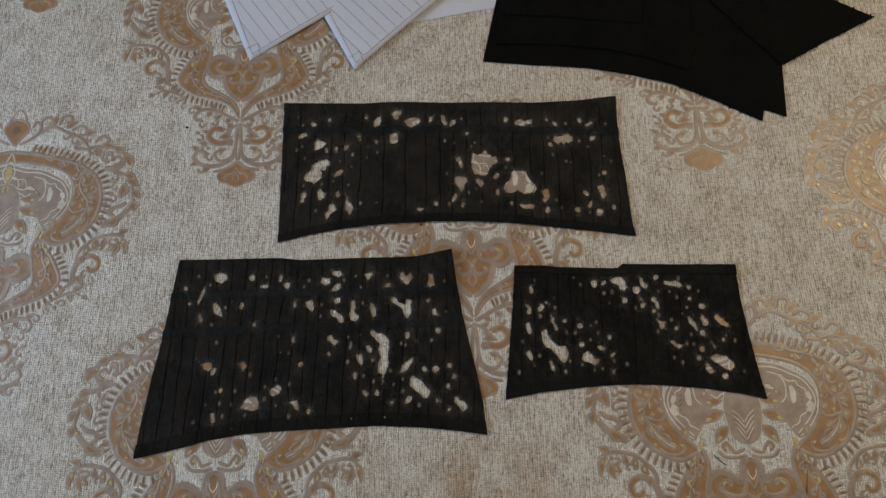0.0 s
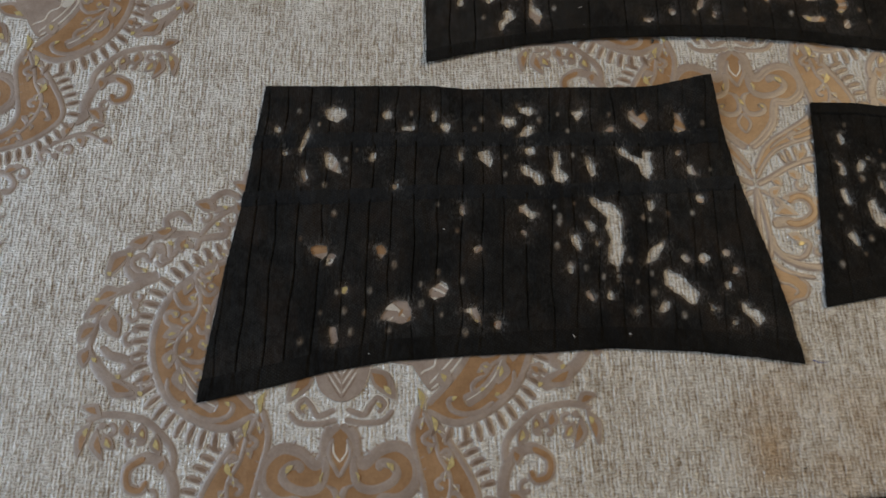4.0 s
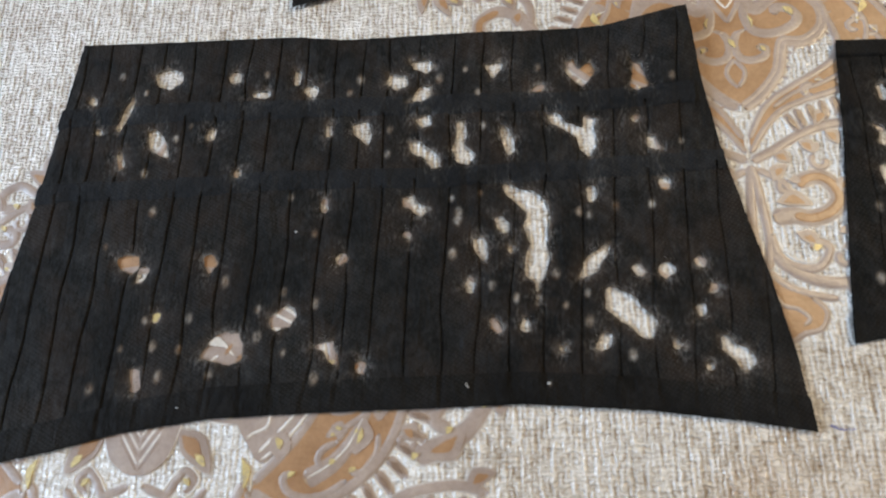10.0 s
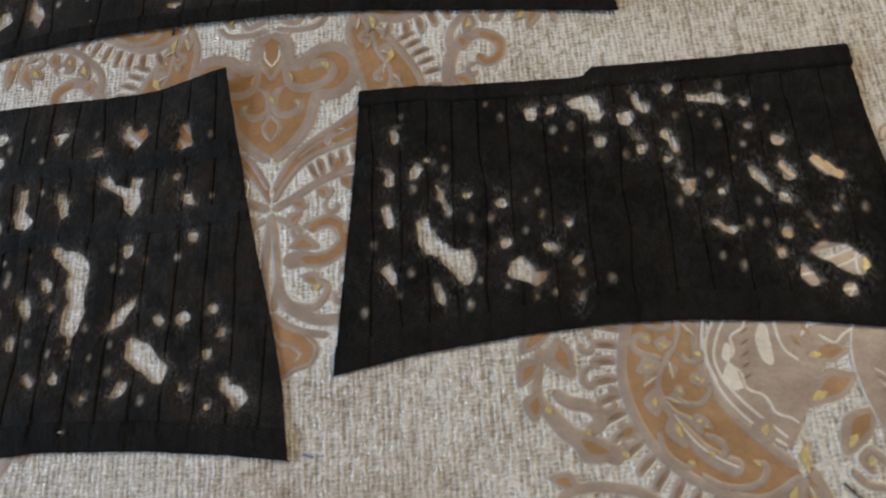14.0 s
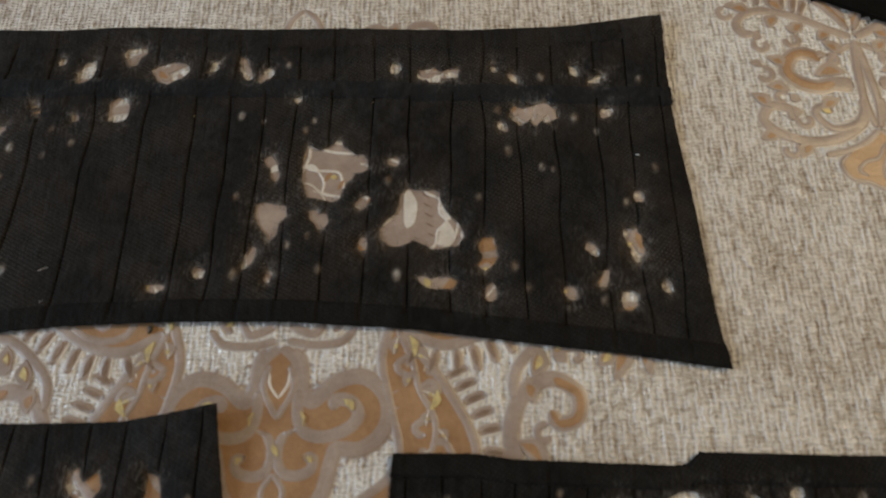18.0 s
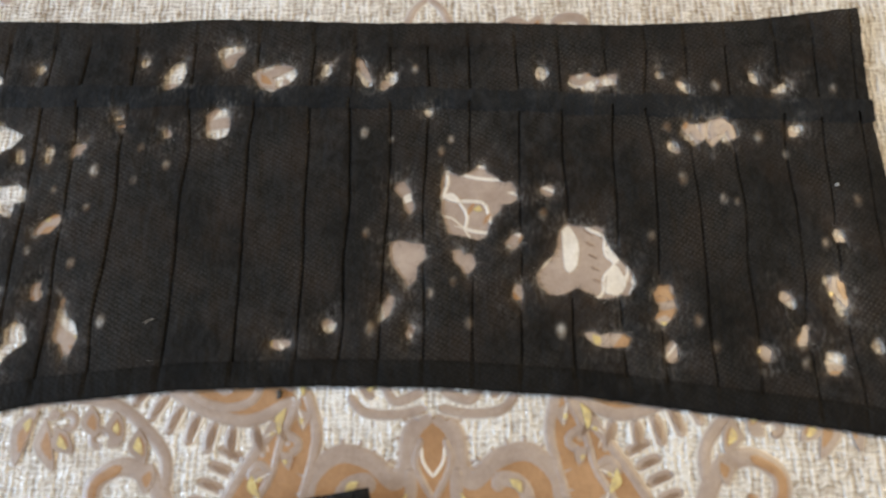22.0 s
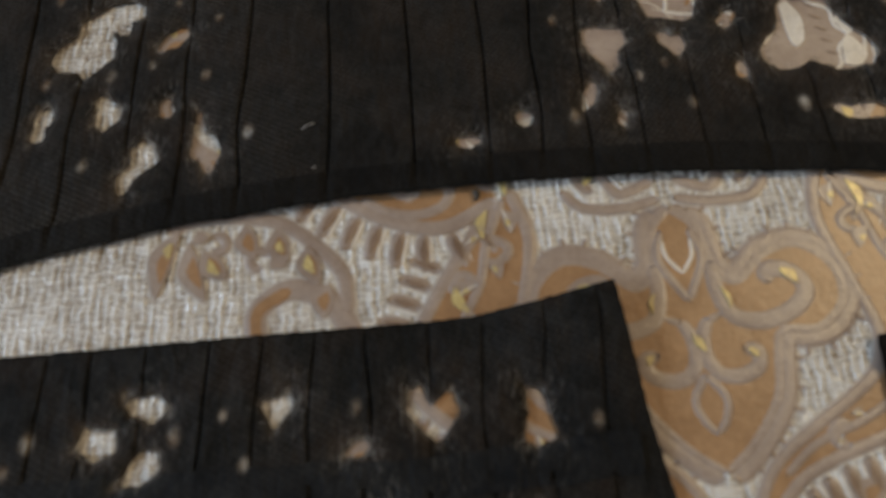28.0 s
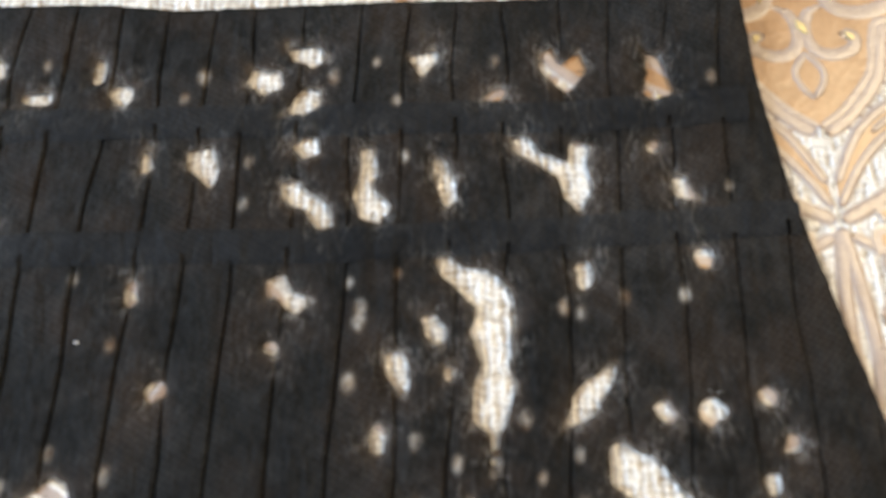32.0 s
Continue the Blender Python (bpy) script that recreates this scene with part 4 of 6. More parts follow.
tears('left', [(-1.2, -36.5, 0.3, -3.2, 1.9), (-50.6, -38.5, 0, 0, 1), (-137.3, -40.9, 0, 0, 1.2), (-63.5, -41.1, 0, 0, 1.2), (-121.7, -42.8, 0, -3.1, 1.5), (24.6, -43, 0, 0, 1.6), (-121.9, -44.1, 0, 0, 1.5), (8.9, -44.1, 0, 0, 1.6), (-7, -46.9, 0, 0, 1.5), (-60.3, -48.1, 0, 0, 1.8), (-2.7, -48.3, 0, 0, 1.2), (-202.3, -48.6, 0, 0, 1.9), (-60.4, -51.3, 0, 0, 1.9), (-83, -58.2, 0, 0, 2.1)])
tears('left', [(-124.6, -58.3, 0, 0, 1.4), (-36.7, -63.8, 0, 0, 2.1), (-222, -65.6, 0, 0, 1.1), (-62.4, -66.9, 0, 0, 1.9), (43.3, -69.5, 0, 0, 2.7), (-112.7, -70.6, 0, 0, 2.5), (29.2, -71.9, 0, 0, 3), (17.9, -73.8, 0, 0, 2.2), (-17.5, -75.5, 0, 0, 1.7), (-202.1, -76.5, -0.6, -2.4, 1.7), (-53.9, -78.8, -0.6, -3.2, 1.6), (48.5, -80.1, 0, 0, 2.2), (-45, -81, 0, 0, 1.6)])
tears('left', [(-163.4, -81.1, 0, 0, 1.9), (-4.5, -83.6, 0, 0, 1.2), (-136.2, -85.2, 0, 0, 1.4), (-34.3, -86, 0, 0, 1.4), (-13.7, -88.9, 0, 0, 1.1), (-121.5, -89.5, 0, 0, 1.4), (42.5, -89.6, 0, 0, 2.7), (-121.7, -90.8, 0, 0, 1.6), (-146.9, -93.2, 0, 0, 1.2), (-132.3, -95.1, -6.1, -4.7, 2.3), (-3.9, -95.6, 0, 0, 1.8), (-192.2, -96.7, 0, 0, 2.2), (-30.1, -97.1, 0, 0, 2.2), (-177.5, -97.8, 0, 0, 1.7), (-43.2, -98.2, 0, 0, 2.2), (-197.4, -99.1, 0, 0, 1.2)])
tears('left', [(1.8, -103.9, 0, 0, 2.6), (31.2, -104.6, 0, 0, 2.6), (-146, -105.4, 0, 0, 1.8), (-14.6, -107.3, 0, 0, 2), (13.1, -109.3, 0, 0, 1.8), (-192.1, -110.3, 0, 0, 1.8), (-179.9, -111.5, 0, 0, 1.4), (-133.9, -111.8, 0, 0, 1.2), (-206.4, -112.1, 0, 0, 1.2), (43.7, -112.9, 0, 0, 2), (-99.3, -115.2, -0.8, -1.8, 1.7), (-119.8, -121.7, 0, 0, 1.6), (-20.9, -121.8, 0, 0, 0.6), (-165.2, -122.1, 0, 0, 1.8)])
tears('left', [(-119.2, -122.6, 0, 0, 1.8), (-187.6, -123.4, 0, 0, 1.9), (-217, -129.5, 0, 0, 1.8)])
tears('top', [(-56.6, 215, 0, 0, 2.4), (-136.3, 214.9, 0, 0, 1.1), (32.6, 214.8, 1.9, -6.1, 2.4), (18.2, 214.6, -0.5, -3.5, 2.4), (54.1, 213.3, 0, 0, 1.3), (152.3, 212.7, 0, 0, 2), (104.8, 212.1, 0, 0, 2.3), (-99.5, 211.8, 0, 0, 2.5), (189.3, 211.4, 0, 0, 3.2), (43.2, 208.8, 0, 0, 3.2), (118, 208.8, 14.8, 1, 2.6), (161.3, 207.6, 0, 0, 2.5), (173.5, 207.3, 0, 0, 1.8)])
tears('top', [(200.3, 206.9, 0, 0, 3.5), (-118.4, 206.6, 0, 0, 3), (218.9, 206.1, 0, 0, 1.4), (-130.1, 204.1, 0, 0, 1.4), (60.2, 194.4, 0, 0, 2), (-64.6, 192.3, 2.3, -6.5, 1.6), (-133.2, 189.8, 6.5, 3.3, 1.6), (203.7, 189.7, 0, 0, 2.3), (153.2, 189, 0, 0, 1.7), (162.9, 187.4, 13.7, 1.8, 3.8), (188.2, 185.3, 0, 0, 1.8), (35, 185.1, 0, 0, 1.5), (170.2, 184.3, 0, 0, 2.7), (-42.7, 183.7, 0, 0, 2.3), (69.3, 182.8, 0, 0, 1.2)])
tears('top', [(45.9, 182.4, 0, 0, 0.9), (155.7, 181.6, 0, 0, 2.1), (197.9, 178.2, 0, 0, 1.3), (65.6, 177.8, 0, 0, 1.4), (-52.8, 177.7, 0, 0, 1.2), (-128.7, 177.7, 0, 0, 1.4), (-77.8, 177.4, 0, 0, 2.9), (-89.6, 175.9, 0, -3.3, 1.7), (-101, 174, 0.3, -2.5, 1.4), (-134.9, 173.6, 0, 0, 1.6), (-41.7, 170.4, 0, 0, 1.4), (157.8, 167.9, 0, 0, 1.9), (-69.9, 167.5, 0, 0, 1.9), (-53.9, 163.7, 0, 0, 1.1)])
tears('top', [(-124.6, 162.9, 0, 0, 1.5), (106.8, 162, 0, 0, 2.1), (222.4, 160.4, 0, 0, 1.7), (172.6, 159.9, 0, 0, 1.3), (-84.3, 159.3, 0, 0, 1), (177.6, 158.9, 0, 0, 0.9), (104.7, 152.9, 0, 0, 1.6), (-70.5, 152.5, 0, 0, 1.2), (214.6, 147.2, 0, 0, 2.4), (144.6, 144.9, 0, 0, 1.3), (38, 144.1, 0, 0, 1.3), (208.4, 143.4, 0, 0, 1.4)])
tears('top', [(-90.5, 135.1, 0, 0, 1.3), (-103.3, 131.6, 0, 0, 1.8), (-72.8, 130.4, 0, 0, 1.5), (-123.9, 129.6, 0, 0, 1.6), (209.4, 128.9, 2.7, -11.4, 3.1), (71.2, 126.1, 0, 0, 1.2), (149.1, 124.8, -0.5, -8.6, 3.4), (62.7, 121.6, 0, 0, 1.4), (193.2, 121.6, 0, 0, 2.2), (-85.6, 121.1, 0.4, -3.2, 1.8)])
tears('top', [(-122.7, 118.9, -1.7, -6.5, 2), (159.6, 113.5, 0, 0, 1.7), (77.2, 110.8, 0, 0, 1.6), (110.3, 108.9, 0, 0, 1.8), (26.3, 108.8, 0, 0, 2.6), (-58.1, 108.8, 0, 0, 1.7), (197.2, 108.7, 0, 0, 2.9), (41.4, 108.2, 0, 0, 1.9), (222.9, 105.8, 0, 0, 2.1), (165.1, 104.1, 0, 0, 1.5), (149.8, 102.8, 0.2, -1.4, 2.1)])
tears('top', [(9.7, 102.5, 0, 0, 1.3), (6.8, 102.3, 5, 0.1, 1.1), (182.8, 102.2, 0, 0, 2.3), (207.2, 100.6, 0, 0, 3.5), (-107.6, 100, 0, 0, 1.6), (196.1, 99, 0, 0, 1.5)])
tears('right', [(261.6, 25.7, 0, 0, 2.2), (285.3, 25.2, 0, 0, 1.9), (174.7, 24.9, 0, 0, 1), (246.5, 22.9, 3.5, -6.7, 2.4), (133, 21.8, 0, 0, 1.1), (207.1, 20.5, 0, 0, 2.3), (196.9, 19, 0, 0, 3.5), (181.6, 17, 0, 0, 1.6), (296, 14.8, 0, 0, 2.2), (128.5, 14, 0.7, -4.9, 1.6), (241.1, 12.2, 0, 0, 3.2), (305, 11.4, 0, 0, 1.3), (274.9, 11, 0, 0, 1.1), (263.2, 10.9, 0, 0, 1.4), (214.8, 9.5, 0, 0, 1.8), (206.2, 8.6, 0, 0, 1.8)])
tears('right', [(281.6, 5.1, 0, 0, 1.8), (295.6, 3.5, 0, 0, 2.3), (245, 3.3, 0, 0, 2.1), (153.4, 2.5, 0, 0, 1.2), (258, 2.3, 3.3, -6.4, 2.2), (227.5, 1.5, 0, 0, 3.2), (145.3, -1.6, 0, 0, 2), (211.1, -1.9, 0, 0, 1.1), (246.2, -4.4, 0, 0, 2), (307.4, -5.4, 0, 0, 3), (291.4, -6.1, 0, 0, 1.3), (126.4, -6.5, 0.7, -5.5, 2.2), (238.7, -6.9, 0, 0, 1.8), (138.7, -7.4, 0, 0, 3.2), (153.9, -7.7, 0, 0, 1.6), (256.8, -10.8, 0, 0, 2.2), (286.3, -12.7, 0, 0, 0.9), (261.9, -14.7, 0, 0, 1.6)])
tears('right', [(150.1, -15.9, 3.3, -10.8, 1.6), (307.5, -16.5, 2.2, -6, 2.5), (137.9, -17.3, 0, 0, 1.9), (323.5, -17.7, 6.5, -6.3, 3.1), (274.7, -19.3, 0, 0, 1.6), (163.5, -21.3, 0, 0, 2.1), (196.3, -22.8, 0, 0, 1.5), (179.4, -26.1, 0, 0, 2.5), (190.5, -26.1, 0, 0, 1), (125, -26.2, 1.4, -6, 2.4), (278.7, -28.3, 0, 0, 2), (154.8, -29.7, 0, 0, 1.8), (259.7, -31.6, 0, 0, 1.7), (306.2, -33.3, 0, 0, 2.4), (165.2, -33.7, 0, 0, 1.9)])
tears('right', [(174.2, -33.9, 0, 0, 1.9), (197.6, -33.9, 0, 0, 1.6), (293.4, -34.3, 0, 0, 1.5), (329.1, -35.3, 0, 0, 1), (209.9, -38.6, 0, 0, 2), (325.7, -39.3, 0, 0, 2), (337.5, -40.3, 0, 0, 1.7), (189.6, -41.1, 0, 0, 1.2), (313.3, -41.2, 2.7, -5.7, 1.4), (119.4, -43.6, 0, 0, 1.8), (288.5, -44.1, 0, 0, 1.7), (295.1, -44.7, 0, 0, 1.5), (181, -45.9, 0, 0, 1.8), (180.5, -46.1, 0, 0, 2.2), (200, -48.4, 0, 0, 2.8), (303.5, -50, 0, 0, 2.6)])
tears('right', [(210.7, -57.3, 0, 0, 2.3), (136.4, -57.9, 0, 0, 1.7), (299.5, -58.2, 0, 0, 2.1), (299.5, -58.2, 0, 0, 2.2), (274.1, -58.5, 0, 0, 1.3), (273.9, -58.7, 0, 0, 1.2), (212.7, -62.2, 0, 0, 1.6), (167.6, -63.4, 0, 0, 1), (282.1, -63.5, 0, 0, 1.8), (225.2, -65.8, 0, 0, 1.7), (226.3, -65.9, 0, 0, 1.4)])
tears('right', [(179.9, -66.6, 0, 0, 1), (131.1, -68.2, 0, 0, 1.3), (200.5, -70.8, 0, 0, 1.1), (191.9, -71.4, 0, 0, 1.7), (343.2, -71.8, 0, 0, 1.4), (211.1, -72.7, 0, 0, 2), (162.8, -74.3, 0, 0, 1.9), (115.2, -75.2, 0, 0, 1.9), (324, -75.5, 0, 0, 2.6)])

# the larger tears, corner by corner
tears('top', [[(66.9, 171.1), (72.7, 167.7), (78.2, 170.7), (81.4, 174.3), (83.9, 169.5), (89.6, 165.4), (93.0, 166.3), (95.1, 163.5), (94.7, 158.7), (92.1, 156.8), (89.9, 156.4), (86.1, 151.7), (84.8, 147.5), (82.7, 143.6), (80.6, 142.4), (68.9, 144.7), (67.1, 149.3), (66.2, 156.3), (65.8, 163.4)], [(113.2, 150.6), (117.5, 148.3), (124.1, 149.0), (126.9, 147.2), (127.3, 143.8), (131.6, 138.1), (136.8, 131.5), (138.2, 127.1), (135.6, 122.3), (129.2, 121.4), (123.9, 120.9), (119.7, 123.7), (117.0, 125.2), (112.3, 122.6), (106.0, 122.1), (102.7, 125.8), (101.6, 129.1), (104.7, 133.5), (109.0, 136.9), (110.0, 142.6), (111.0, 147.1)]])
tears('top', [[(46.9, 140.5), (53.3, 141.9), (60.1, 139.6), (61.0, 135.6), (57.3, 132.2), (57.7, 126.7), (54.3, 123.3), (52.4, 126.6), (48.8, 131.0), (46.7, 135.5)], [(70.0, 137.9), (73.6, 139.7), (75.0, 136.8), (78.6, 137.9), (79.5, 133.4), (77.9, 130.1), (76.4, 127.2), (74.0, 131.2), (70.8, 134.5)], [(48.2, 164.6), (51.6, 165.3), (54.6, 161.0), (55.7, 155.1), (54.2, 150.4), (52.3, 155.1), (51.4, 158.6), (48.0, 162.2)], [(47.8, 121.8), (50.2, 119.0), (48.1, 113.6), (44.2, 110.4), (44.7, 115.7)], [(55.2, 111.5), (58.4, 109.4), (56.2, 104.2), (53.9, 107.3)], [(118.7, 107.7), (122.4, 109.4), (124.9, 107.8), (133.2, 108.9), (135.9, 106.8), (134.2, 103.7), (126.9, 103.2), (122.4, 104.6)]])
tears('top', [[(93.1, 125.7), (96.3, 126.9), (97.0, 123.6), (96.5, 117.1), (93.3, 120.3)], [(90.5, 141.3), (93.6, 145.9), (97.3, 144.3), (95.9, 140.2), (92.7, 138.0)], [(-124.6, 138.1), (-124.2, 142.0), (-117.7, 149.6), (-115.4, 155.5), (-110.4, 159.1), (-107.4, 161.5), (-99.7, 162.1), (-95.5, 159.4), (-95.7, 154.7), (-99.5, 153.5), (-100.6, 148.9), (-103.2, 148.4), (-105.6, 149.9), (-104.1, 144.3), (-104.5, 139.7), (-108.9, 135.2), (-112.7, 131.8), (-115.4, 135.0), (-121.9, 134.9)], [(-115.2, 182.9), (-112.7, 189.1), (-107.6, 185.5), (-100.7, 182.4), (-104.9, 178.2), (-110.4, 174.0), (-114.9, 173.9)], [(-90.3, 142.3), (-87.6, 146.9), (-81.6, 151.1), (-80.0, 147.1), (-83.8, 142.5), (-88.5, 140.6)]])
tears('top', [[(-107.6, 123.1), (-104.8, 126.9), (-101.5, 122.2), (-98.6, 120.1), (-99.4, 115.8), (-103.8, 112.5), (-106.3, 114.6)], [(-90.5, 109.7), (-86.5, 106.6), (-85.1, 101.5), (-88.5, 98.3), (-92.2, 95.2), (-94.6, 88.0), (-96.7, 91.0), (-96.6, 97.1), (-93.5, 100.2), (-93.7, 105.4)], [(-74.9, 118.6), (-73.0, 116.5), (-71.3, 111.2), (-68.2, 108.2), (-66.4, 102.0), (-68.4, 96.2), (-70.0, 95.3), (-73.0, 99.8), (-75.8, 101.7), (-75.2, 109.0)], [(-28.6, 191.9), (-25.5, 195.7), (-20.9, 195.8), (-18.8, 190.9), (-19.7, 183.5), (-23.4, 181.5), (-27.6, 183.4)], [(-11.4, 208.5), (-12.7, 211.6), (-9.3, 214.2), (-1.3, 215.9), (4.5, 213.9), (6.5, 210.1), (2.5, 206.3), (-3.1, 203.1), (-7.7, 204.8)]])
tears('top', [[(-28.2, 219.8), (-25.0, 223.8), (-16.8, 224.5), (-15.9, 220.8), (-18.8, 217.4), (-19.7, 213.5), (-23.1, 212.9), (-25.7, 216.5)], [(-48.3, 209.1), (-45.3, 215.6), (-40.3, 217.0), (-39.0, 211.9), (-41.0, 205.5), (-46.6, 203.3)]])
tears('left', [[(-41.8, -35.0), (-38.0, -32.2), (-32.9, -36.3), (-26.6, -37.1), (-20.9, -41.7), (-19.8, -49.7), (-21.2, -58.9), (-19.6, -66.6), (-21.4, -74.2), (-23.4, -79.2), (-24.2, -87.8), (-25.4, -89.1), (-26.5, -79.2), (-30.6, -76.8), (-30.5, -68.0), (-28.0, -61.5), (-31.0, -53.7), (-29.9, -47.1), (-34.2, -43.1), (-39.2, -39.1)], [(3.4, -82.5), (6.3, -80.0), (9.7, -82.4), (14.3, -84.7), (18.7, -89.5), (24.1, -95.4), (21.4, -102.5), (18.0, -101.4), (13.6, -97.9), (6.9, -93.3), (3.6, -89.8)], [(48.6, -100.7), (52.1, -99.5), (53.9, -104.1), (59.4, -105.1), (63.2, -110.7), (57.3, -114.9), (54.4, -110.9), (49.2, -106.5)], [(6.0, -60.7), (4.5, -66.3), (-0.5, -73.9), (-7.1, -77.2), (-5.2, -70.2), (-1.4, -65.1)]])
tears('left', [[(-20.3, 1.7), (-15.9, 2.3), (-12.1, -2.7), (-4.5, -5.6), (-3.0, 0.2), (2.1, -0.7), (0.6, -5.6), (2.4, -12.8), (-1.1, -20.6), (-4.8, -17.0), (-7.2, -9.9), (-12.2, -7.0), (-18.6, -3.5)], [(-41.2, -4.5), (-38.0, -5.4), (-34.9, -12.6), (-34.9, -17.7), (-38.5, -20.3), (-41.1, -12.6)], [(-62.3, -2.4), (-58.3, -0.9), (-57.6, -8.2), (-58.8, -14.0), (-53.5, -19.7), (-56.0, -23.9), (-61.7, -22.5), (-64.0, -16.8), (-62.1, -9.7)], [(-83.9, -12.5), (-78.6, -12.5), (-70.4, -19.7), (-68.9, -25.3), (-72.8, -26.7), (-76.9, -21.1), (-82.3, -18.2)], [(-83.1, -0.8), (-75.2, 1.6), (-74.4, -3.8), (-78.9, -5.2)], [(-86.4, -40.6), (-81.3, -39.2), (-78.6, -43.3), (-73.3, -46.0), (-77.0, -49.3), (-80.9, -47.4), (-84.9, -44.7)]])
tears('left', [[(-95.3, 23.6), (-89.7, 22.9), (-87.0, 23.5), (-86.1, 17.3), (-92.0, 15.0), (-97.1, 17.5)], [(-79.9, 17.3), (-75.2, 17.2), (-74.3, 12.6), (-79.5, 8.8), (-85.7, 7.6)], [(-49.5, 27.7), (-42.2, 30.6), (-40.0, 27.5), (-43.5, 22.9), (-45.6, 19.9), (-48.4, 24.6)], [(-11.4, 28.6), (-7.4, 30.1), (-4.9, 25.5), (0.5, 30.0), (2.4, 23.9), (-1.2, 17.9), (-3.9, 14.9), (-7.7, 19.5), (-11.5, 24.0)], [(18.9, 29.7), (24.1, 28.1), (25.0, 22.0), (27.2, 16.0), (20.7, 13.7), (17.5, 16.2), (20.3, 22.1)], [(-213.6, 25.2), (-206.8, 28.3), (-199.0, 25.0), (-199.1, 20.2), (-204.7, 15.6), (-211.1, 18.8)], [(-211.8, -6.0), (-208.5, -5.4), (-201.4, -13.6), (-199.4, -21.0), (-204.7, -19.5), (-210.5, -15.0)]])
tears('left', [[(-170.0, -112.7), (-167.0, -107.8), (-162.5, -103.5), (-154.8, -103.9), (-151.7, -108.7), (-152.2, -114.7), (-156.9, -117.2), (-164.5, -116.2), (-169.7, -115.2)], [(-121.8, -109.2), (-115.9, -106.7), (-112.3, -105.4), (-110.6, -111.4), (-109.6, -117.3), (-113.9, -115.0), (-116.8, -110.3)], [(-216.1, -71.5), (-211.1, -69.3), (-205.6, -70.0), (-205.2, -75.4), (-208.0, -78.8), (-213.5, -75.5)], [(-175.8, -69.7), (-171.3, -68.3), (-168.6, -72.2), (-171.2, -78.0), (-173.9, -73.6)], [(-200.4, -120.7), (-196.6, -120.6), (-195.4, -127.8), (-197.3, -131.4), (-199.4, -129.1)], [(-111.3, -3.5), (-104.6, -2.1), (-101.9, -9.5), (-103.8, -13.8), (-110.8, -9.4)], [(-228.7, -4.4), (-225.2, 7.9), (-223.1, 12.6), (-221.1, 9.4), (-223.8, 0.2), (-227.0, -9.0)]])
tears('left', [[(-44.2, -49.8), (-40.4, -48.0), (-37.9, -52.5), (-38.6, -57.7), (-42.9, -55.1)], [(-53.3, -59.2), (-49.0, -58.6), (-46.5, -64.3), (-48.1, -70.7), (-52.2, -65.6)]])
tears('right', [[(138.9, -32.6), (144.8, -29.6), (145.4, -35.8), (150.5, -43.1), (155.5, -47.5), (163.3, -48.0), (166.0, -54.9), (164.6, -61.4), (161.1, -65.9), (157.5, -62.3), (153.8, -56.8), (148.9, -51.1), (143.7, -49.4), (139.9, -45.1)], [(179.9, -61.0), (182.0, -55.9), (187.3, -52.8), (190.7, -57.2), (193.0, -60.5), (198.0, -60.8), (196.4, -64.6), (192.5, -67.0), (187.7, -64.1), (181.5, -63.2)], [(214.1, 23.1), (219.0, 26.4), (225.7, 26.7), (229.2, 21.7), (231.2, 15.4), (228.1, 11.2), (224.3, 12.4), (222.1, 17.8), (215.6, 19.9)], [(310.7, -57.7), (317.7, -54.3), (326.7, -56.1), (332.5, -61.6), (334.8, -66.8), (330.4, -71.0), (325.2, -68.7), (320.1, -65.4), (313.9, -61.7)]])
tears('right', [[(291.6, -16.0), (294.9, -15.7), (299.7, -23.6), (301.1, -31.9), (296.7, -26.1), (292.6, -21.6)], [(259.5, -17.6), (264.1, -20.8), (268.5, -21.2), (266.3, -27.9), (262.9, -29.0), (261.2, -23.4)], [(270.4, 22.5), (276.9, 21.9), (284.8, 22.7), (289.2, 17.7), (286.2, 15.0), (281.3, 16.9), (276.3, 18.0), (269.8, 18.6)], [(305.3, -63.7), (308.8, -63.9), (311.2, -69.1), (314.4, -72.5), (309.0, -74.2), (305.2, -70.0)], [(272.0, -41.9), (275.9, -40.9), (278.9, -44.5), (284.8, -45.5), (280.6, -49.1), (276.1, -47.0)], [(145.9, -63.4), (148.5, -63.0), (152.0, -71.1), (151.4, -74.9), (148.2, -72.1)], [(121.9, -56.1), (126.7, -52.4), (129.7, -59.3), (129.1, -64.5), (125.3, -60.3)]])


def ring_distance(ring, x, y):
    """Distance from a closed ring of corners, below 0 inside it."""
    inside, dist = np.zeros(x.shape, bool), np.full(x.shape, 1e9)
    for (ax, ay), (bx, by) in zip(ring, np.roll(ring, -1, 0)):
        t = np.clip(((x - ax) * (bx - ax) + (y - ay) * (by - ay)) / ((bx - ax) ** 2 + (by - ay) ** 2), 0, 1)
        dist = np.minimum(dist, np.hypot(x - ax - t * (bx - ax), y - ay - t * (by - ay)))
        if ay != by:
            inside ^= ((ay > y) != (by > y)) & (x < (bx - ax) * (y - ay) / (by - ay) + ax)
    return np.where(inside, -dist, dist)


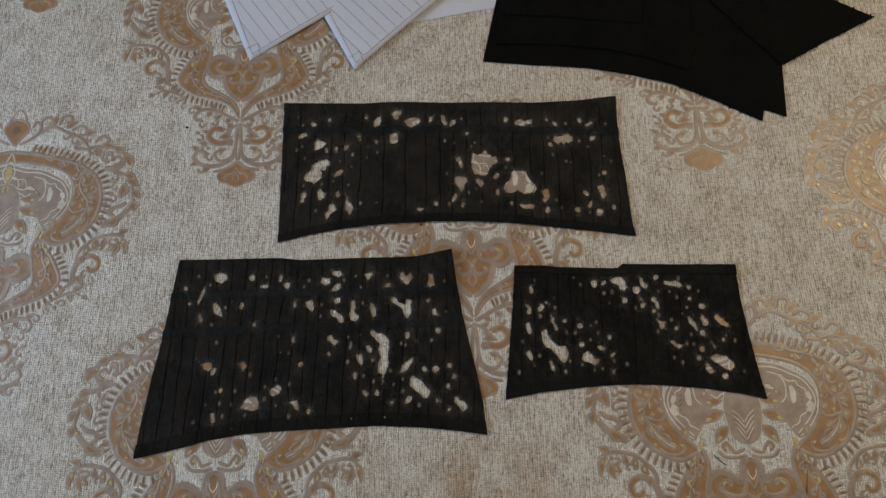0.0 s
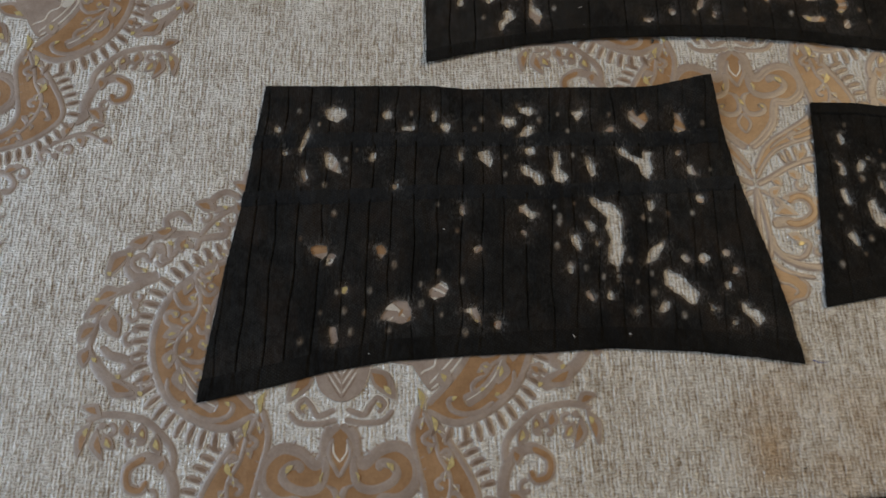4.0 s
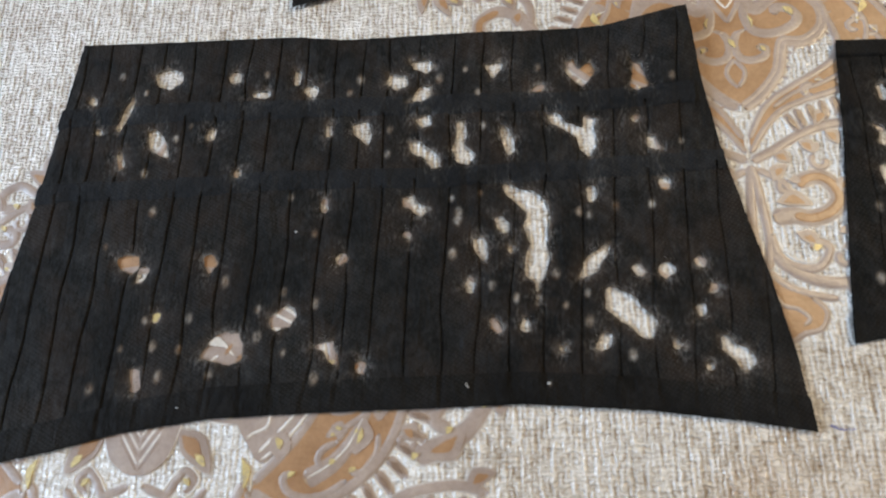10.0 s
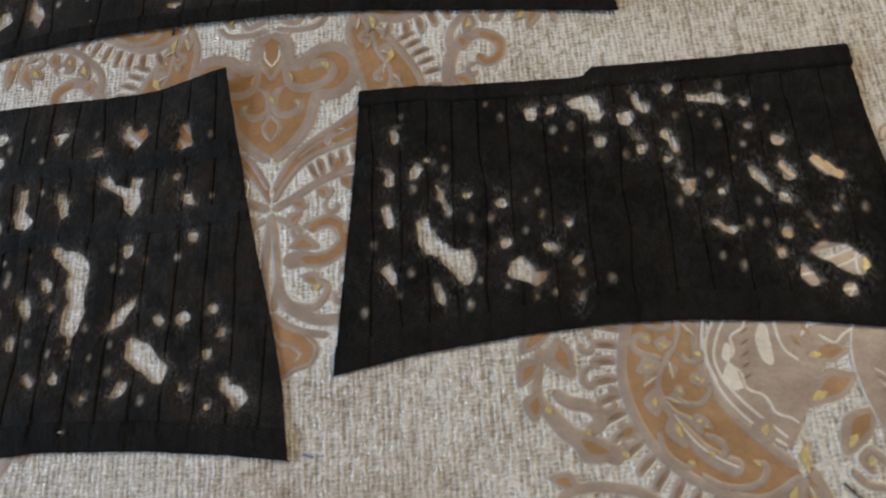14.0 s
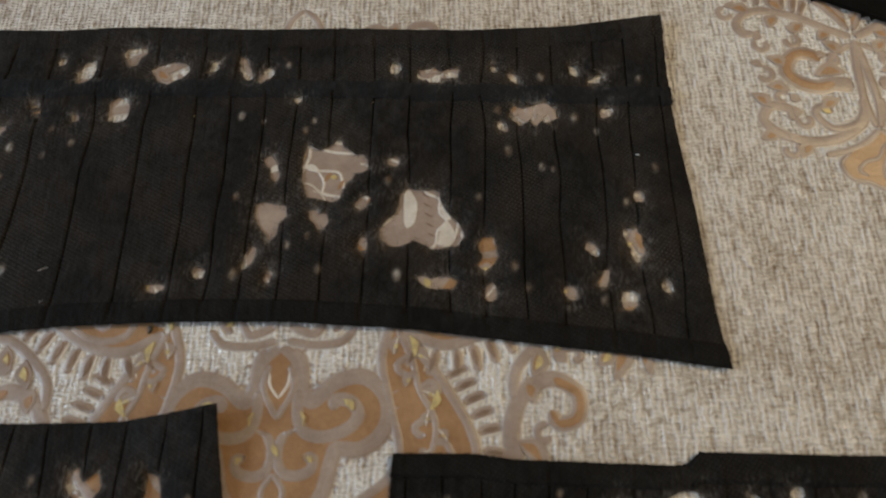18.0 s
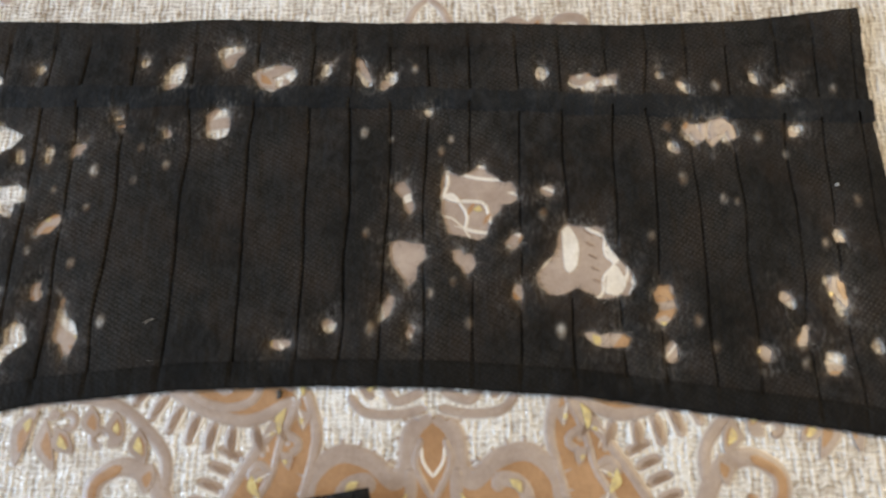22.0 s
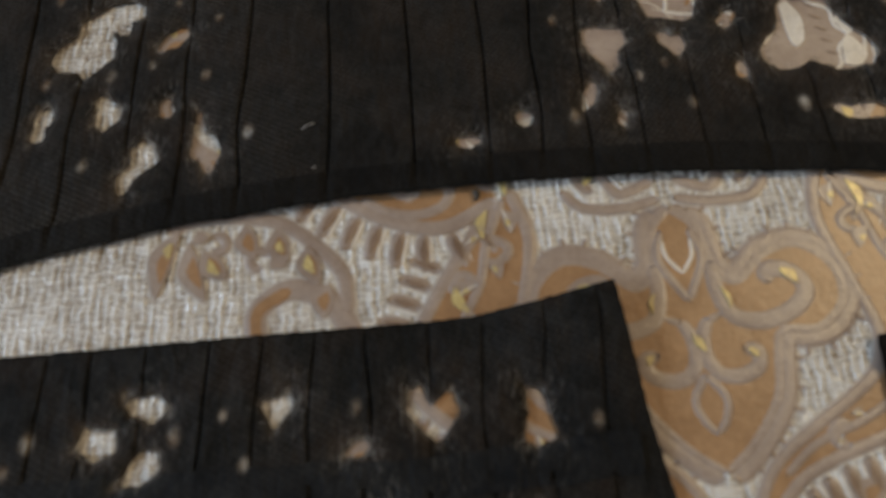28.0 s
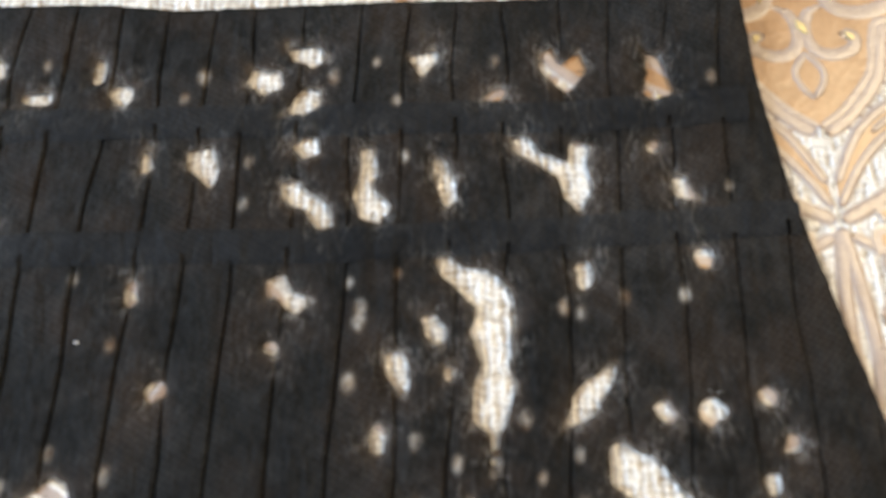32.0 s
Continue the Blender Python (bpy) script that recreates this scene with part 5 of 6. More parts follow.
def tear_field(rows, x, y, seed):
    """How far each point lies outside the nearest tear, in millimetres; below 0 it is torn away."""
    f = np.full(x.shape, 60.0)
    wob = (hash_noise(x * 0.22, y * 0.22, seed) - 0.5) * 2.4 + (hash_noise(x * 0.55, y * 0.5, seed + 1) - 0.5) * 1.1 + (hash_noise(x * 1.6, y * 1.1, seed + 2) - 0.5) * 0.3
    for k, row in enumerate(rows):
        if isinstance(row, list):
            q = np.array(row)
            (x0, y0), (x1, y1) = q.min(0), q.max(0)
            near = (x > x0 - 9) & (x < x1 + 9) & (y > y0 - 9) & (y < y1 + 9)
            if near.any():
                f[near] = np.minimum(f[near], ring_distance(q, x[near], y[near]) + wob[near] * 0.45)
            continue
        cx, cy, dx, dy, r = row
        near = (np.abs(x - cx - dx / 2) < abs(dx) / 2 + r + 9) & (np.abs(y - cy - dy / 2) < abs(dy) / 2 + r + 9)
        if not near.any():
            continue
        px, py = x[near] - cx, y[near] - cy
        ln = dx * dx + dy * dy
        t = np.clip((px * dx + py * dy) / ln, 0, 1) if ln > 0 else 0.0
        ang = 0.3 * math.sin(k * 2.4)
        qx, qy = px - t * dx, py - t * dy
        qx, qy = qx * 1.08 + qy * ang, qy * 0.92
        d = np.hypot(qx, qy) - r - 0.1 + wob[near] * min(1.7, 0.5 + r * 0.3)
        f[near] = np.minimum(f[near], d)
    return f


def worn_spots(rows, x, y, seed):
    """Places where the cloth is only rubbed thin and faded, 0..1."""
    out = np.zeros(x.shape)
    for k, (cx, cy, dx, dy, r) in enumerate(rows):
        near = (np.abs(x - cx) < r + 3) & (np.abs(y - cy) < r + 3)
        d = np.hypot((x[near] - cx) * 1.25, (y[near] - cy) * 0.85)
        out[near] = np.maximum(out[near], (0.55 + 0.45 * ((k * 37) % 10) / 10) * np.exp(-((d / (r * 0.95 + 0.25)) ** 3)))
    return out


def cut_grid(name, gx, gy, field, height, material, parent, label="", torn=None, faded=None):
    """A cloth grid with all that lies below 0 in the field cut away, its rims drawn onto the cut."""
    f = field(gx, gy)
    keep_v = f > 0
    e = 0.25
    near = (~keep_v) & (f > -2.5)
    x, y = gx.copy(), gy.copy()
    if near.any():
        for _ in range(2):
            a, b = x[near], y[near]
            f0 = field(a, b)
            g1, g2 = (field(a + e, b) - f0) / e, (field(a, b + e) - f0) / e
            q = np.maximum(g1 * g1 + g2 * g2, 0.25)
            mv = np.clip(-f0, -1.0, 1.4)
            x[near] += np.clip(g1 / q * mv, -1.1, 1.1)
            y[near] += np.clip(g2 / q * mv, -1.1, 1.1)
    z = height(x, y)
    if torn:
        z = REST + (z - REST) * (1 - 0.9 * np.exp(-np.maximum(torn(x, y), 0) / 2.6))
    idx = np.arange(x.size).reshape(x.shape)
    kept = keep_v[:-1, :-1] | keep_v[1:, :-1] | keep_v[:-1, 1:] | keep_v[1:, 1:]
    quads = np.stack([idx[:-1, :-1], idx[1:, :-1], idx[1:, 1:], idx[:-1, 1:]], -1)[kept]
    if not len(quads):
        return None
    used = np.unique(quads)
    back = np.full(x.size, -1)
    back[used] = np.arange(len(used))
    co = np.stack([x, y, z], -1).reshape(-1, 3)[used] / 1000
    ob = mesh_part(name, co.tolist(), back[quads].tolist(), material, parent, label)
    w = torn(gx, gy) if torn else np.full(gx.shape, 60.0)
    at = ob.data.attributes.new("wear", "FLOAT", "POINT")
    at.data.foreach_set("value", np.exp(-np.maximum(w.reshape(-1)[used], 0) / 3.2).astype(np.float32))
    if faded:
        at = ob.data.attributes.new("bleach", "FLOAT", "POINT")
        at.data.foreach_set("value", faded(gx, gy).reshape(-1)[used].astype(np.float32))
    return ob


class Panel:
    def __init__(self, key, name, label, top, bottom, left, right, folds, lean, seed, lifts=(), bed=1.0, cloth=None, press=0.75):
        self.spots = [q for q in TEARS[key] if isinstance(q, tuple) and q[4] < 1.95 and abs(q[2]) + abs(q[3]) < 1]
        self.rows = [q for q in TEARS[key] if q not in self.spots]
        self.seed, self.folds, self.lean, self.lifts = seed, folds, lean, lifts
        self.top, self.bottom, self.left, self.right = (tuple(np.array(c, float).T) for c in (top, bottom, left, right))
        self.bed, self.cloth, self.press = bed, cloth or CLOTH, press
        self.ob = thing(name, label, "fabric panel", "torn black pleated panels")

    def edge(self, x, y):
        rag = (hash_noise(x * 0.8, y * 0.8, self.seed + 9) - 0.5) * 0.7
        t, b = np.interp(x, *self.top), np.interp(x, *self.bottom)
        l, r = np.interp(-y, -self.left[1], self.left[0]), np.interp(-y, -self.right[1], self.right[0])
        return np.minimum(np.minimum(t - y, y - b), np.minimum(x - l, r - x)) + rag * 0.6

    def field(self, x, y):
        return np.minimum(self.edge(x, y), tear_field(self.rows, x, y, self.seed))

    def torn(self, x, y):
        return tear_field(self.rows, x, y, self.seed)

    def faded(self, x, y):
        thin = np.exp(-np.maximum(tear_field(self.rows, x, y, self.seed), 0) / 0.4) * 0.28
        return np.maximum(worn_spots(self.spots, x, y, self.seed), thin)

    def fold_x(self, k, y):
        y0 = self.bottom[1].mean()
        return self.folds[k] + self.lean * (y - y0) * (0.6 + 0.8 * ((k * 37) % 11) / 11) + 1.2 * (hash_noise(y * 0.045, y * 0 + k, self.seed) - 0.5) * 2

    def lay(self, x, y):
        """The cloth's height without its folds."""
        z = self.bed + 0.35 * hash_noise(x * 0.035, y * 0.03, self.seed + 4) + 0.2 * hash_noise(x * 0.11, y * 0.09, self.seed + 5) + 0.15 * hash_noise(x * 0.3, y * 0.16, self.seed + 6)
        for cx, cy, rad, up in self.lifts:
            z = z + up * np.exp(-((x - cx) ** 2 + (y - cy) ** 2) / rad**2)
        return z

    def pleated(self, x, y):
        z, flat = self.lay(x, y), self.flat(x, y)
        for k in range(len(self.folds) - 1):
            a, b = self.fold_x(k, y), self.fold_x(k + 1, y)
            u = (x - a) / (b - a)
            inside = (u >= 0) & (u <= 1)
            z = np.where(inside, z + self.profile(u, b - a, self.crease(k, y)) * flat, z)
        return z

    def flat(self, x, y):
        return 1 - 0.75 * np.exp(-np.maximum(self.edge(x, y), 0) / 4.5)

    def crease(self, k, y):
        """How deep the crease beside pleat k is pressed, along its length."""
        return self.press * (0.35 + 0.65 * hash_noise(y * 0.035, y * 0 + 7.3 * k, self.seed + 12) + 0.25 * hash_noise(y * 0.25, y * 0 + 3.1 * k, self.seed + 13))

    @staticmethod
    def profile(u, wide, deep):
        """One pleat across: a deep crease under its neighbour's edge, then a rise to its own turned edge."""
        d = u * wide
        return 0.30 + 0.62 * np.clip(u, 0, 1) ** 0.6 - (deep + 1.4 * np.clip(-d, 0, 1)) * np.exp(-((np.maximum(d, 0) / 0.5) ** 2)) - 0.22 * np.clip((d - wide + 0.6) / 0.6, 0, 1) ** 2

    def pleats(self, step=0.85):
        y0, y1 = self.bottom[1].min() - 1.5, self.top[1].max() + 1.5
        ny = int((y1 - y0) / step)
        ys = np.linspace(y0, y1, ny)
        for k in range(len(self.folds) - 1):
            wide = self.folds[k + 1] - self.folds[k]
            u = np.unique(np.r_[np.linspace(0, 1, int(wide / step) + 2), -0.16, -0.08, -0.01, 0.015, 0.03, 0.05, 0.075, 0.1, 0.96, 0.98])
            uu, yy = np.meshgrid(u, ys)
            a, b = self.fold_x(k, yy), self.fold_x(k + 1, yy)
            xx = a + (b - a) * uu

            def height(x, y, k=k):
                p, q = self.fold_x(k, y), self.fold_x(k + 1, y)
                return np.maximum(self.lay(x, y) + self.profile((x - p) / (q - p), q - p, self.crease(k, y)) * self.flat(x, y), REST)

            cut_grid("pleat", xx, yy, self.field, height, self.cloth, self.ob, "", self.torn, self.faded)

    def tape(self, line, half, x0, x1, proud=1.1, name="tape", label="narrow black binding tape", notch=True):
        lx, ly = np.array(line, float).T
        marks = [float(self.fold_x(k, np.interp(self.folds[k], lx, ly))) for k in range(1, len(self.folds) - 1)]
        marks = [p for p in marks if x0 + 3 < p < x1 - 3]
        xs, vs = np.unique(np.r_[np.arange(x0, x1, 0.9), [p + s for p in marks for s in (-0.8, -0.5, -0.2, 0.1, 0.4, 0.7)]]), np.linspace(-1, 1, 19)
        xx, vv = np.meshgrid(xs, vs)
        mid = np.interp(xx, lx, ly) + 1.2 * (hash_noise(xx * 0.05, xx * 0, self.seed + 7) - 0.5)
        yy = mid + vv * half * (0.93 + 0.2 * hash_noise(xx * 0.09, vv * 0 + np.sign(vv), self.seed + 15))

        def field(x, y):
            f = np.minimum(self.edge(x, y) + 0.3, tear_field(self.rows, x, y, self.seed))
            if notch:
                m = np.interp(x, lx, ly)
                for k, p in enumerate(marks):
                    if k % 5 != 3:
                        f = np.minimum(f, np.maximum(np.abs(x - p) - 0.55, y - (m - half * (0.05 + 0.3 * (k % 3)))))
            return f

        def height(x, y):
            v = np.clip((y - np.interp(x, lx, ly)) / half, -1, 1)
            return self.lay(x, y) + 0.72 + proud * 0.6 * (1 - v**6) + 0.35 * (hash_noise(x * 0.12, y * 0.2, self.seed + 3) - 0.5)

        cut_grid(name, xx, yy, field, height, TAPE, self.ob, label, self.torn, self.faded)

    def fray(self):
        """Loose fibres that hang into the tears, and pale fluff on the cloth beside them."""
        rng = random.Random(self.seed)
        for name, label, material, inward, many, wide in (("frayed_threads", "loose black fibres at the tears", FRAY, 1, 1.3, 0.09), ("pale_fluff", "pale fluff caught beside the tears", PALE, -1, 1.2, 0.07)):
            v, q = [], []
            for row in self.rows:
                ring = isinstance(row, list)
                cx, cy, dx, dy, r = (0, 0, 0, 0, 4.0) if ring else row
                size = sum(math.dist(p, q) for p, q in zip(row, row[1:])) * 0.28 if ring else r + 0.3 * math.hypot(dx, dy)
                for _ in range(int(3 + many * size)):
                    if ring:
                        k = rng.randrange(len(row))
                        (ax, ay), (bx, by) = row[k - 1], row[k]
                        s = rng.random()
                        x, y = ax + (bx - ax) * s, ay + (by - ay) * s
                        a = math.atan2(y - sum(p[1] for p in row) / len(row), x - sum(p[0] for p in row) / len(row))
                    else:
                        s = rng.random()
                        a = rng.choice((-1, 1)) * (math.pi / 2 + rng.gauss(0, 0.75))
                        x, y = cx + dx * s + math.cos(a) * (r + 0.5), cy + dy * s + math.sin(a) * (r + 0.5)
                    ln = (0.7 + 1.5 * rng.random()) * inward * min(1.3, 0.45 + r * 0.22)
                    b = a + math.pi + rng.gauss(0, 0.45)
                    bend = rng.gauss(0, 0.5)
                    pts = []
                    for k in range(5):
                        pts.append((x, y))
                        x, y = x + math.cos(b) * ln / 4, y + math.sin(b) * ln / 4
                        b += bend * 0.5
                    z = float(self.lay(np.array([pts[0][0]]), np.array([pts[0][1]]))[0]) + (0.25 if inward > 0 else 0.75)
                    o = len(v)
                    for k, (px, py) in enumerate(pts):
                        w = wide * (1 - 0.16 * k)
                        nx, ny = -math.sin(b), math.cos(b)
                        drop = 0.06 * k if inward > 0 else -0.05 * k
                        v += [((px + nx * w) / 1000, (py + ny * w) / 1000, (z - drop) / 1000), ((px - nx * w) / 1000, (py - ny * w) / 1000, (z - drop) / 1000), (px / 1000, py / 1000, (z - drop + w) / 1000)]
                    for k in range(4):
                        c = o + 3 * k
                        q += [(c, c + 2, c + 5, c + 3), (c + 2, c + 1, c + 4, c + 5), (c + 1, c, c + 3, c + 4)]
            tagged(mesh_part(name, v, q, material, self.ob, label), label, kind="stuff")

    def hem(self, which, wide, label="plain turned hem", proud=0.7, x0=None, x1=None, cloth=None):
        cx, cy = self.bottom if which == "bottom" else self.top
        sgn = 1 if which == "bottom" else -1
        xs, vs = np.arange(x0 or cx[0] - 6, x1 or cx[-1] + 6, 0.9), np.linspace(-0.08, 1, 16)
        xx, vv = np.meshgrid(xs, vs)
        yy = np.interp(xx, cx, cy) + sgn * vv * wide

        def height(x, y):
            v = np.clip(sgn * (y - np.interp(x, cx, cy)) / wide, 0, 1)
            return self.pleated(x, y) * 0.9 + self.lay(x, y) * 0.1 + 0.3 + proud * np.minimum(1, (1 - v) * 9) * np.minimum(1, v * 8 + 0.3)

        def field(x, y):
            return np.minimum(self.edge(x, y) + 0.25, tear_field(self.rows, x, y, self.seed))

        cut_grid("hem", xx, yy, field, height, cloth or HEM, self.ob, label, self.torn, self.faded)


left = Panel("left", "pleated_panel", "wide torn black pleated cloth panel with two sewn tapes",
    [(-258, 41.6), (-189, 43.4), (-143, 44.8), (-121, 42.8), (-72, 44.6), (-22, 46.6), (4, 47.4), (21, 50), (46, 55)],
    [(-274, -166), (-232, -156), (-200, -147), (-163, -140), (-117, -136), (-71, -133), (-31, -130), (17, -131), (55, -134), (84, -137.5)],
    [(-253.7, 46), (-257.4, -1), (-260.8, -44), (-266.4, -84), (-271, -133), (-273, -170)],
    [(43, 64), (50, 20), (57, -17), (65, -50), (72, -77), (78, -105), (82.5, -142)],
    [-276, -266, -252.5, -239, -225, -210.5, -195, -180.5, -167, -152, -138, -122.5, -110, -97, -81.5, -66.5, -51.5, -37, -23, -7.5, 8, 23, 38, 53, 68, 88], 0.006, 11, [(44, 55, 32, 6.5), (-60, 46, 25, 1.0), (-270, -165, 30, 0.8)])
left.pleats()
left.fray()
left.tape([(-262, -0.5), (-201, 3), (-131, 4.8), (-48, 7), (0, 8), (60, 12)], 5.0, -262, 47)
left.tape([(-266, -40), (-200, -37), (-148, -32.5), (-72, -31), (3, -26), (70, -21)], 4.8, -264, 57.5)
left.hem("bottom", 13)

top = Panel("top", "pleated_panel", "long torn black pleated cloth panel with one sewn tape",
    [(-157, 233.5), (-63, 233), (-28, 235.2), (39, 233.8), (81, 234.6), (137, 234), (188, 236.5), (236, 241.5)],
    [(-150, 61), (-115, 71), (-76, 79), (-25, 85), (24, 87.5), (67, 88), (117, 86), (165, 81), (205, 77), (248, 71.5)],
    [(-154.5, 238), (-153, 204), (-150, 137), (-148, 93), (-146.5, 58)],
    [(231.5, 248), (233, 190), (238, 141), (241, 94), (244.5, 68)],
    [-158, -146, -131, -114, -94.5, -79, -60.5, -34, -8, 14, 30.5, 45, 60.5, 78, 96, 114, 133, 147, 164, 181, 199, 214, 229, 250], -0.012, 23, [(232, 243, 30, 3.0), (-146, 62, 26, 1.0), (-20, 80, 45, 0.8), (60, 85, 45, 0.8)], 1.2, CLOTH_BROWN, 1.3)
top.pleats()
top.fray()
top.tape([(-156, 198.5), (-71, 199.5), (-1, 200.8), (67, 200), (135, 198.6), (240, 196.5)], 4.8, -156, 236)
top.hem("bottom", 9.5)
top.hem("top", 11, proud=0.15, cloth=CLOTH_BROWN)

right = Panel("right", "pleated_panel", "small torn black pleated cloth panel with a folded top hem",
    [(109.6, 37.7), (142.6, 38.2), (157.6, 36.4), (216.6, 35.4), (222.6, 36), (227.6, 40.5), (281.6, 40.2), (309.6, 40.5), (349.6, 40.2)],
    [(95.6, -103.8), (135.6, -95.3), (185.6, -88.8), (223.6, -85.8), (254.6, -85.8), (300.6, -88.8), (339.6, -93.8), (367.6, -99.8)],
    [(112.6, 43.2), (109.6, -6.8), (105.6, -49.8), (100.6, -108.8)],
    [(345.1, 45.2), (348.6, -0.8), (354.6, -47.8), (362.6, -100.8)],
    [92, 104, 117.5, 131, 144, 157, 171, 185, 201, 218, 235, 252, 268, 284, 299, 314, 330, 346, 370], 0.004, 37, [(345, 43, 26, 2.0)], 1.0, CLOTH_DEEP, 0.65)
right.pleats()
right.fray()
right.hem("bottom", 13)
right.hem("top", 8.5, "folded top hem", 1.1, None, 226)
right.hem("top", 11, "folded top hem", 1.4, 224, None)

# ---- paper patterns ----


def paper_sheet(corner, along, up, wide, tall, slope, gap, z0, curl, label):
    """A sheet from its near corner: printed margin, slanting lines and a small corner box."""
    c, e, f = np.array(corner, float), np.array(along, float), np.array(up, float)
    e, f = e / np.hypot(*e), f / np.hypot(*f)

    def at(u, v, dz=0.0):
        p = c + e * u + f * v
        bow = curl * math.sin(min(1.0, u / wide) * math.pi * 0.9) + 0.6 * math.sin(v / 40.0)
        return (p[0] / 1000, p[1] / 1000, (z0 + max(0.0, bow) + dz) / 1000)

    ob = thing("pattern_sheet", label, "paper", "printed pattern sheets")
    nu, nv = 30, 24
    v, q = [], []
    for dz in (0.0, -0.18):
        v += [at(wide * i / nu, tall * j / nv, dz) for j in range(nv + 1) for i in range(nu + 1)]
    k = (nu + 1) * (nv + 1)
    q += [(j * (nu + 1) + i, j * (nu + 1) + i + 1, (j + 1) * (nu + 1) + i + 1, (j + 1) * (nu + 1) + i) for j in range(nv) for i in range(nu)]
    ring = [i for i in range(nu + 1)] + [j * (nu + 1) + nu for j in range(1, nv + 1)] + [nv * (nu + 1) + i for i in range(nu - 1, -1, -1)] + [j * (nu + 1) for j in range(nv - 1, 0, -1)]
    q += [(ring[n], k + ring[n], k + ring[(n + 1) % len(ring)], ring[(n + 1) % len(ring)]) for n in range(len(ring))]
    mesh_part("paper", v, q, PAPER, ob)

    def rule(u0, v0, u1, v1, w=0.55):
        n = 16
        du, dv = u1 - u0, v1 - v0
        ln = math.hypot(du, dv)
        ou, ov = -dv / ln * w / 2, du / ln * w / 2
        vs = []
        for s in range(n + 1):
            a, b = u0 + du * s / n, v0 + dv * s / n
            vs += [at(a + ou, b + ov, 0.15), at(a - ou, b - ov, 0.15)]
        mesh_part("printed_line", vs, [(2 * s, 2 * s + 1, 2 * s + 3, 2 * s + 2) for s in range(n)], INK, ob)

    m = 6.0
    rule(m, m, wide - m, m)
    rule(m, m, m + 6, tall - m)
    rule(0.5, 17, 17, 15, 0.5)
    rule(17, 15, 15, 0.5, 0.5)
    u = 19.0
    while u < wide - 4:
        end = min(tall - m, (u - m) / max(slope, 1e-3)) if slope > 0 else tall - m
        rule(u, m, u - slope * (end - m), end, 0.45)
        u += gap
    return ob


paper_sheet((-202, 292), (90, 62), (-41, 87), 210, 180, 0.22, 13.5, 0.6, 3.0, "white printed pattern sheet with slanting ruled lines")
paper_sheet((-74, 278), (100, 98), (-42, 75), 200, 190, 0.25, 13.5, 2.6, 3.0, "white printed pattern sheet lying over another sheet")
bm = bmesh.new()
tv = [(-60, 300), (-14, 343), (30, 352), (98, 366), (150, 372), (150, 480), (-60, 480)]
fv = [bm.verts.new((x / 1000, y / 1000, 0.0004)) for x, y in tv]
bm.faces.new(fv)
r = bmesh.ops.extrude_face_region(bm, geom=bm.faces[:])
for v in r["geom"]:
    if isinstance(v, bmesh.types.BMVert):
        v.co.z += 0.0004
tagged(part("tissue_sheet", bm, PAPER), "plain white blank sheet under the printed patterns", "paper")

# ---- spare black cloth ----


def cloth_sheet(name, outline, z, label, group="spare black cloth pieces", sag=1.2, seed=1, lip=(2, 6)):
    """A cut cloth piece with a ragged rim and soft creases."""
    o = np.array(outline, float)
    x0, y0, x1, y1 = *o.min(0), *o.max(0)
    gx, gy = np.meshgrid(np.arange(x0 - 2, x1 + 3, 2.0), np.arange(y0 - 2, y1 + 3, 2.0))

    def field(x, y):
        return -ring_distance(o, x, y) + 0.5 * (hash_noise(x * 0.6, y * 0.6, seed) - 0.5)

    def height(x, y):
        f = np.clip(field(x, y), 0, 12)
        return z + sag * hash_noise(x * 0.03, y * 0.03, seed) + 0.5 * hash_noise(x * 0.1, y * 0.1, seed + 1) - 0.7 * np.exp(-f / 2.0)

    ob = thing(name, label, "cloth", group)
    cut_grid("fabric", gx, gy, field, height, LINING, ob)
    rim = spline(outline[lip[0]:lip[1]], 2.0)
    v = []
    for k, (x, y) in enumerate(rim):
        h = float(height(np.array([x]), np.array([y]))[0])
        for dx, dz in ((-0.6, -0.5), (-0.5, 0.3), (0.0, 0.55), (0.7, 0.3), (0.9, -0.3)):
            v.append((x / 1000, (y + 1.0 + dx) / 1000, (h + dz) / 1000))
    mesh_part("cut_edge", v, [(5 * k + s, 5 * k + s + 1, 5 * k + s + 6, 5 * k + s + 5) for k in range(len(rim) - 1) for s in range(4)], LINING, ob)
    return ob


cloth_sheet("cloth_piece", [(100, 470), (96, 378), (79, 289), (140, 284), (202, 280), (255, 270), (300, 258), (350, 235), (397, 210), (401, 225), (425, 215.5), (427, 250), (429, 287), (440, 470)], 1.2, "plain black cloth piece with a curved edge and notched corner", seed=3, lip=(2, 9))
cloth_sheet("cloth_piece", [(429, 282), (480, 312), (545, 347), (490, 378), (420, 470), (300, 470), (352, 375), (395, 322)], 3.2, "plain black cloth piece with a pointed corner", seed=4, lip=(0, 3))
cloth_sheet("cloth_piece", [(104, 470), (95, 312), (160, 311), (225, 304), (275, 292), (318, 276), (330, 310), (325, 470)], 3.4, "plain black cloth strip folded over a larger piece", seed=5, lip=(1, 6))
cloth_sheet("cloth_piece", [(108, 470), (101, 352), (180, 347), (268, 338), (274, 372), (270, 470)], 5.6, "plain black cloth strip on top of others", seed=6, lip=(1, 4))

# ---- small things ----


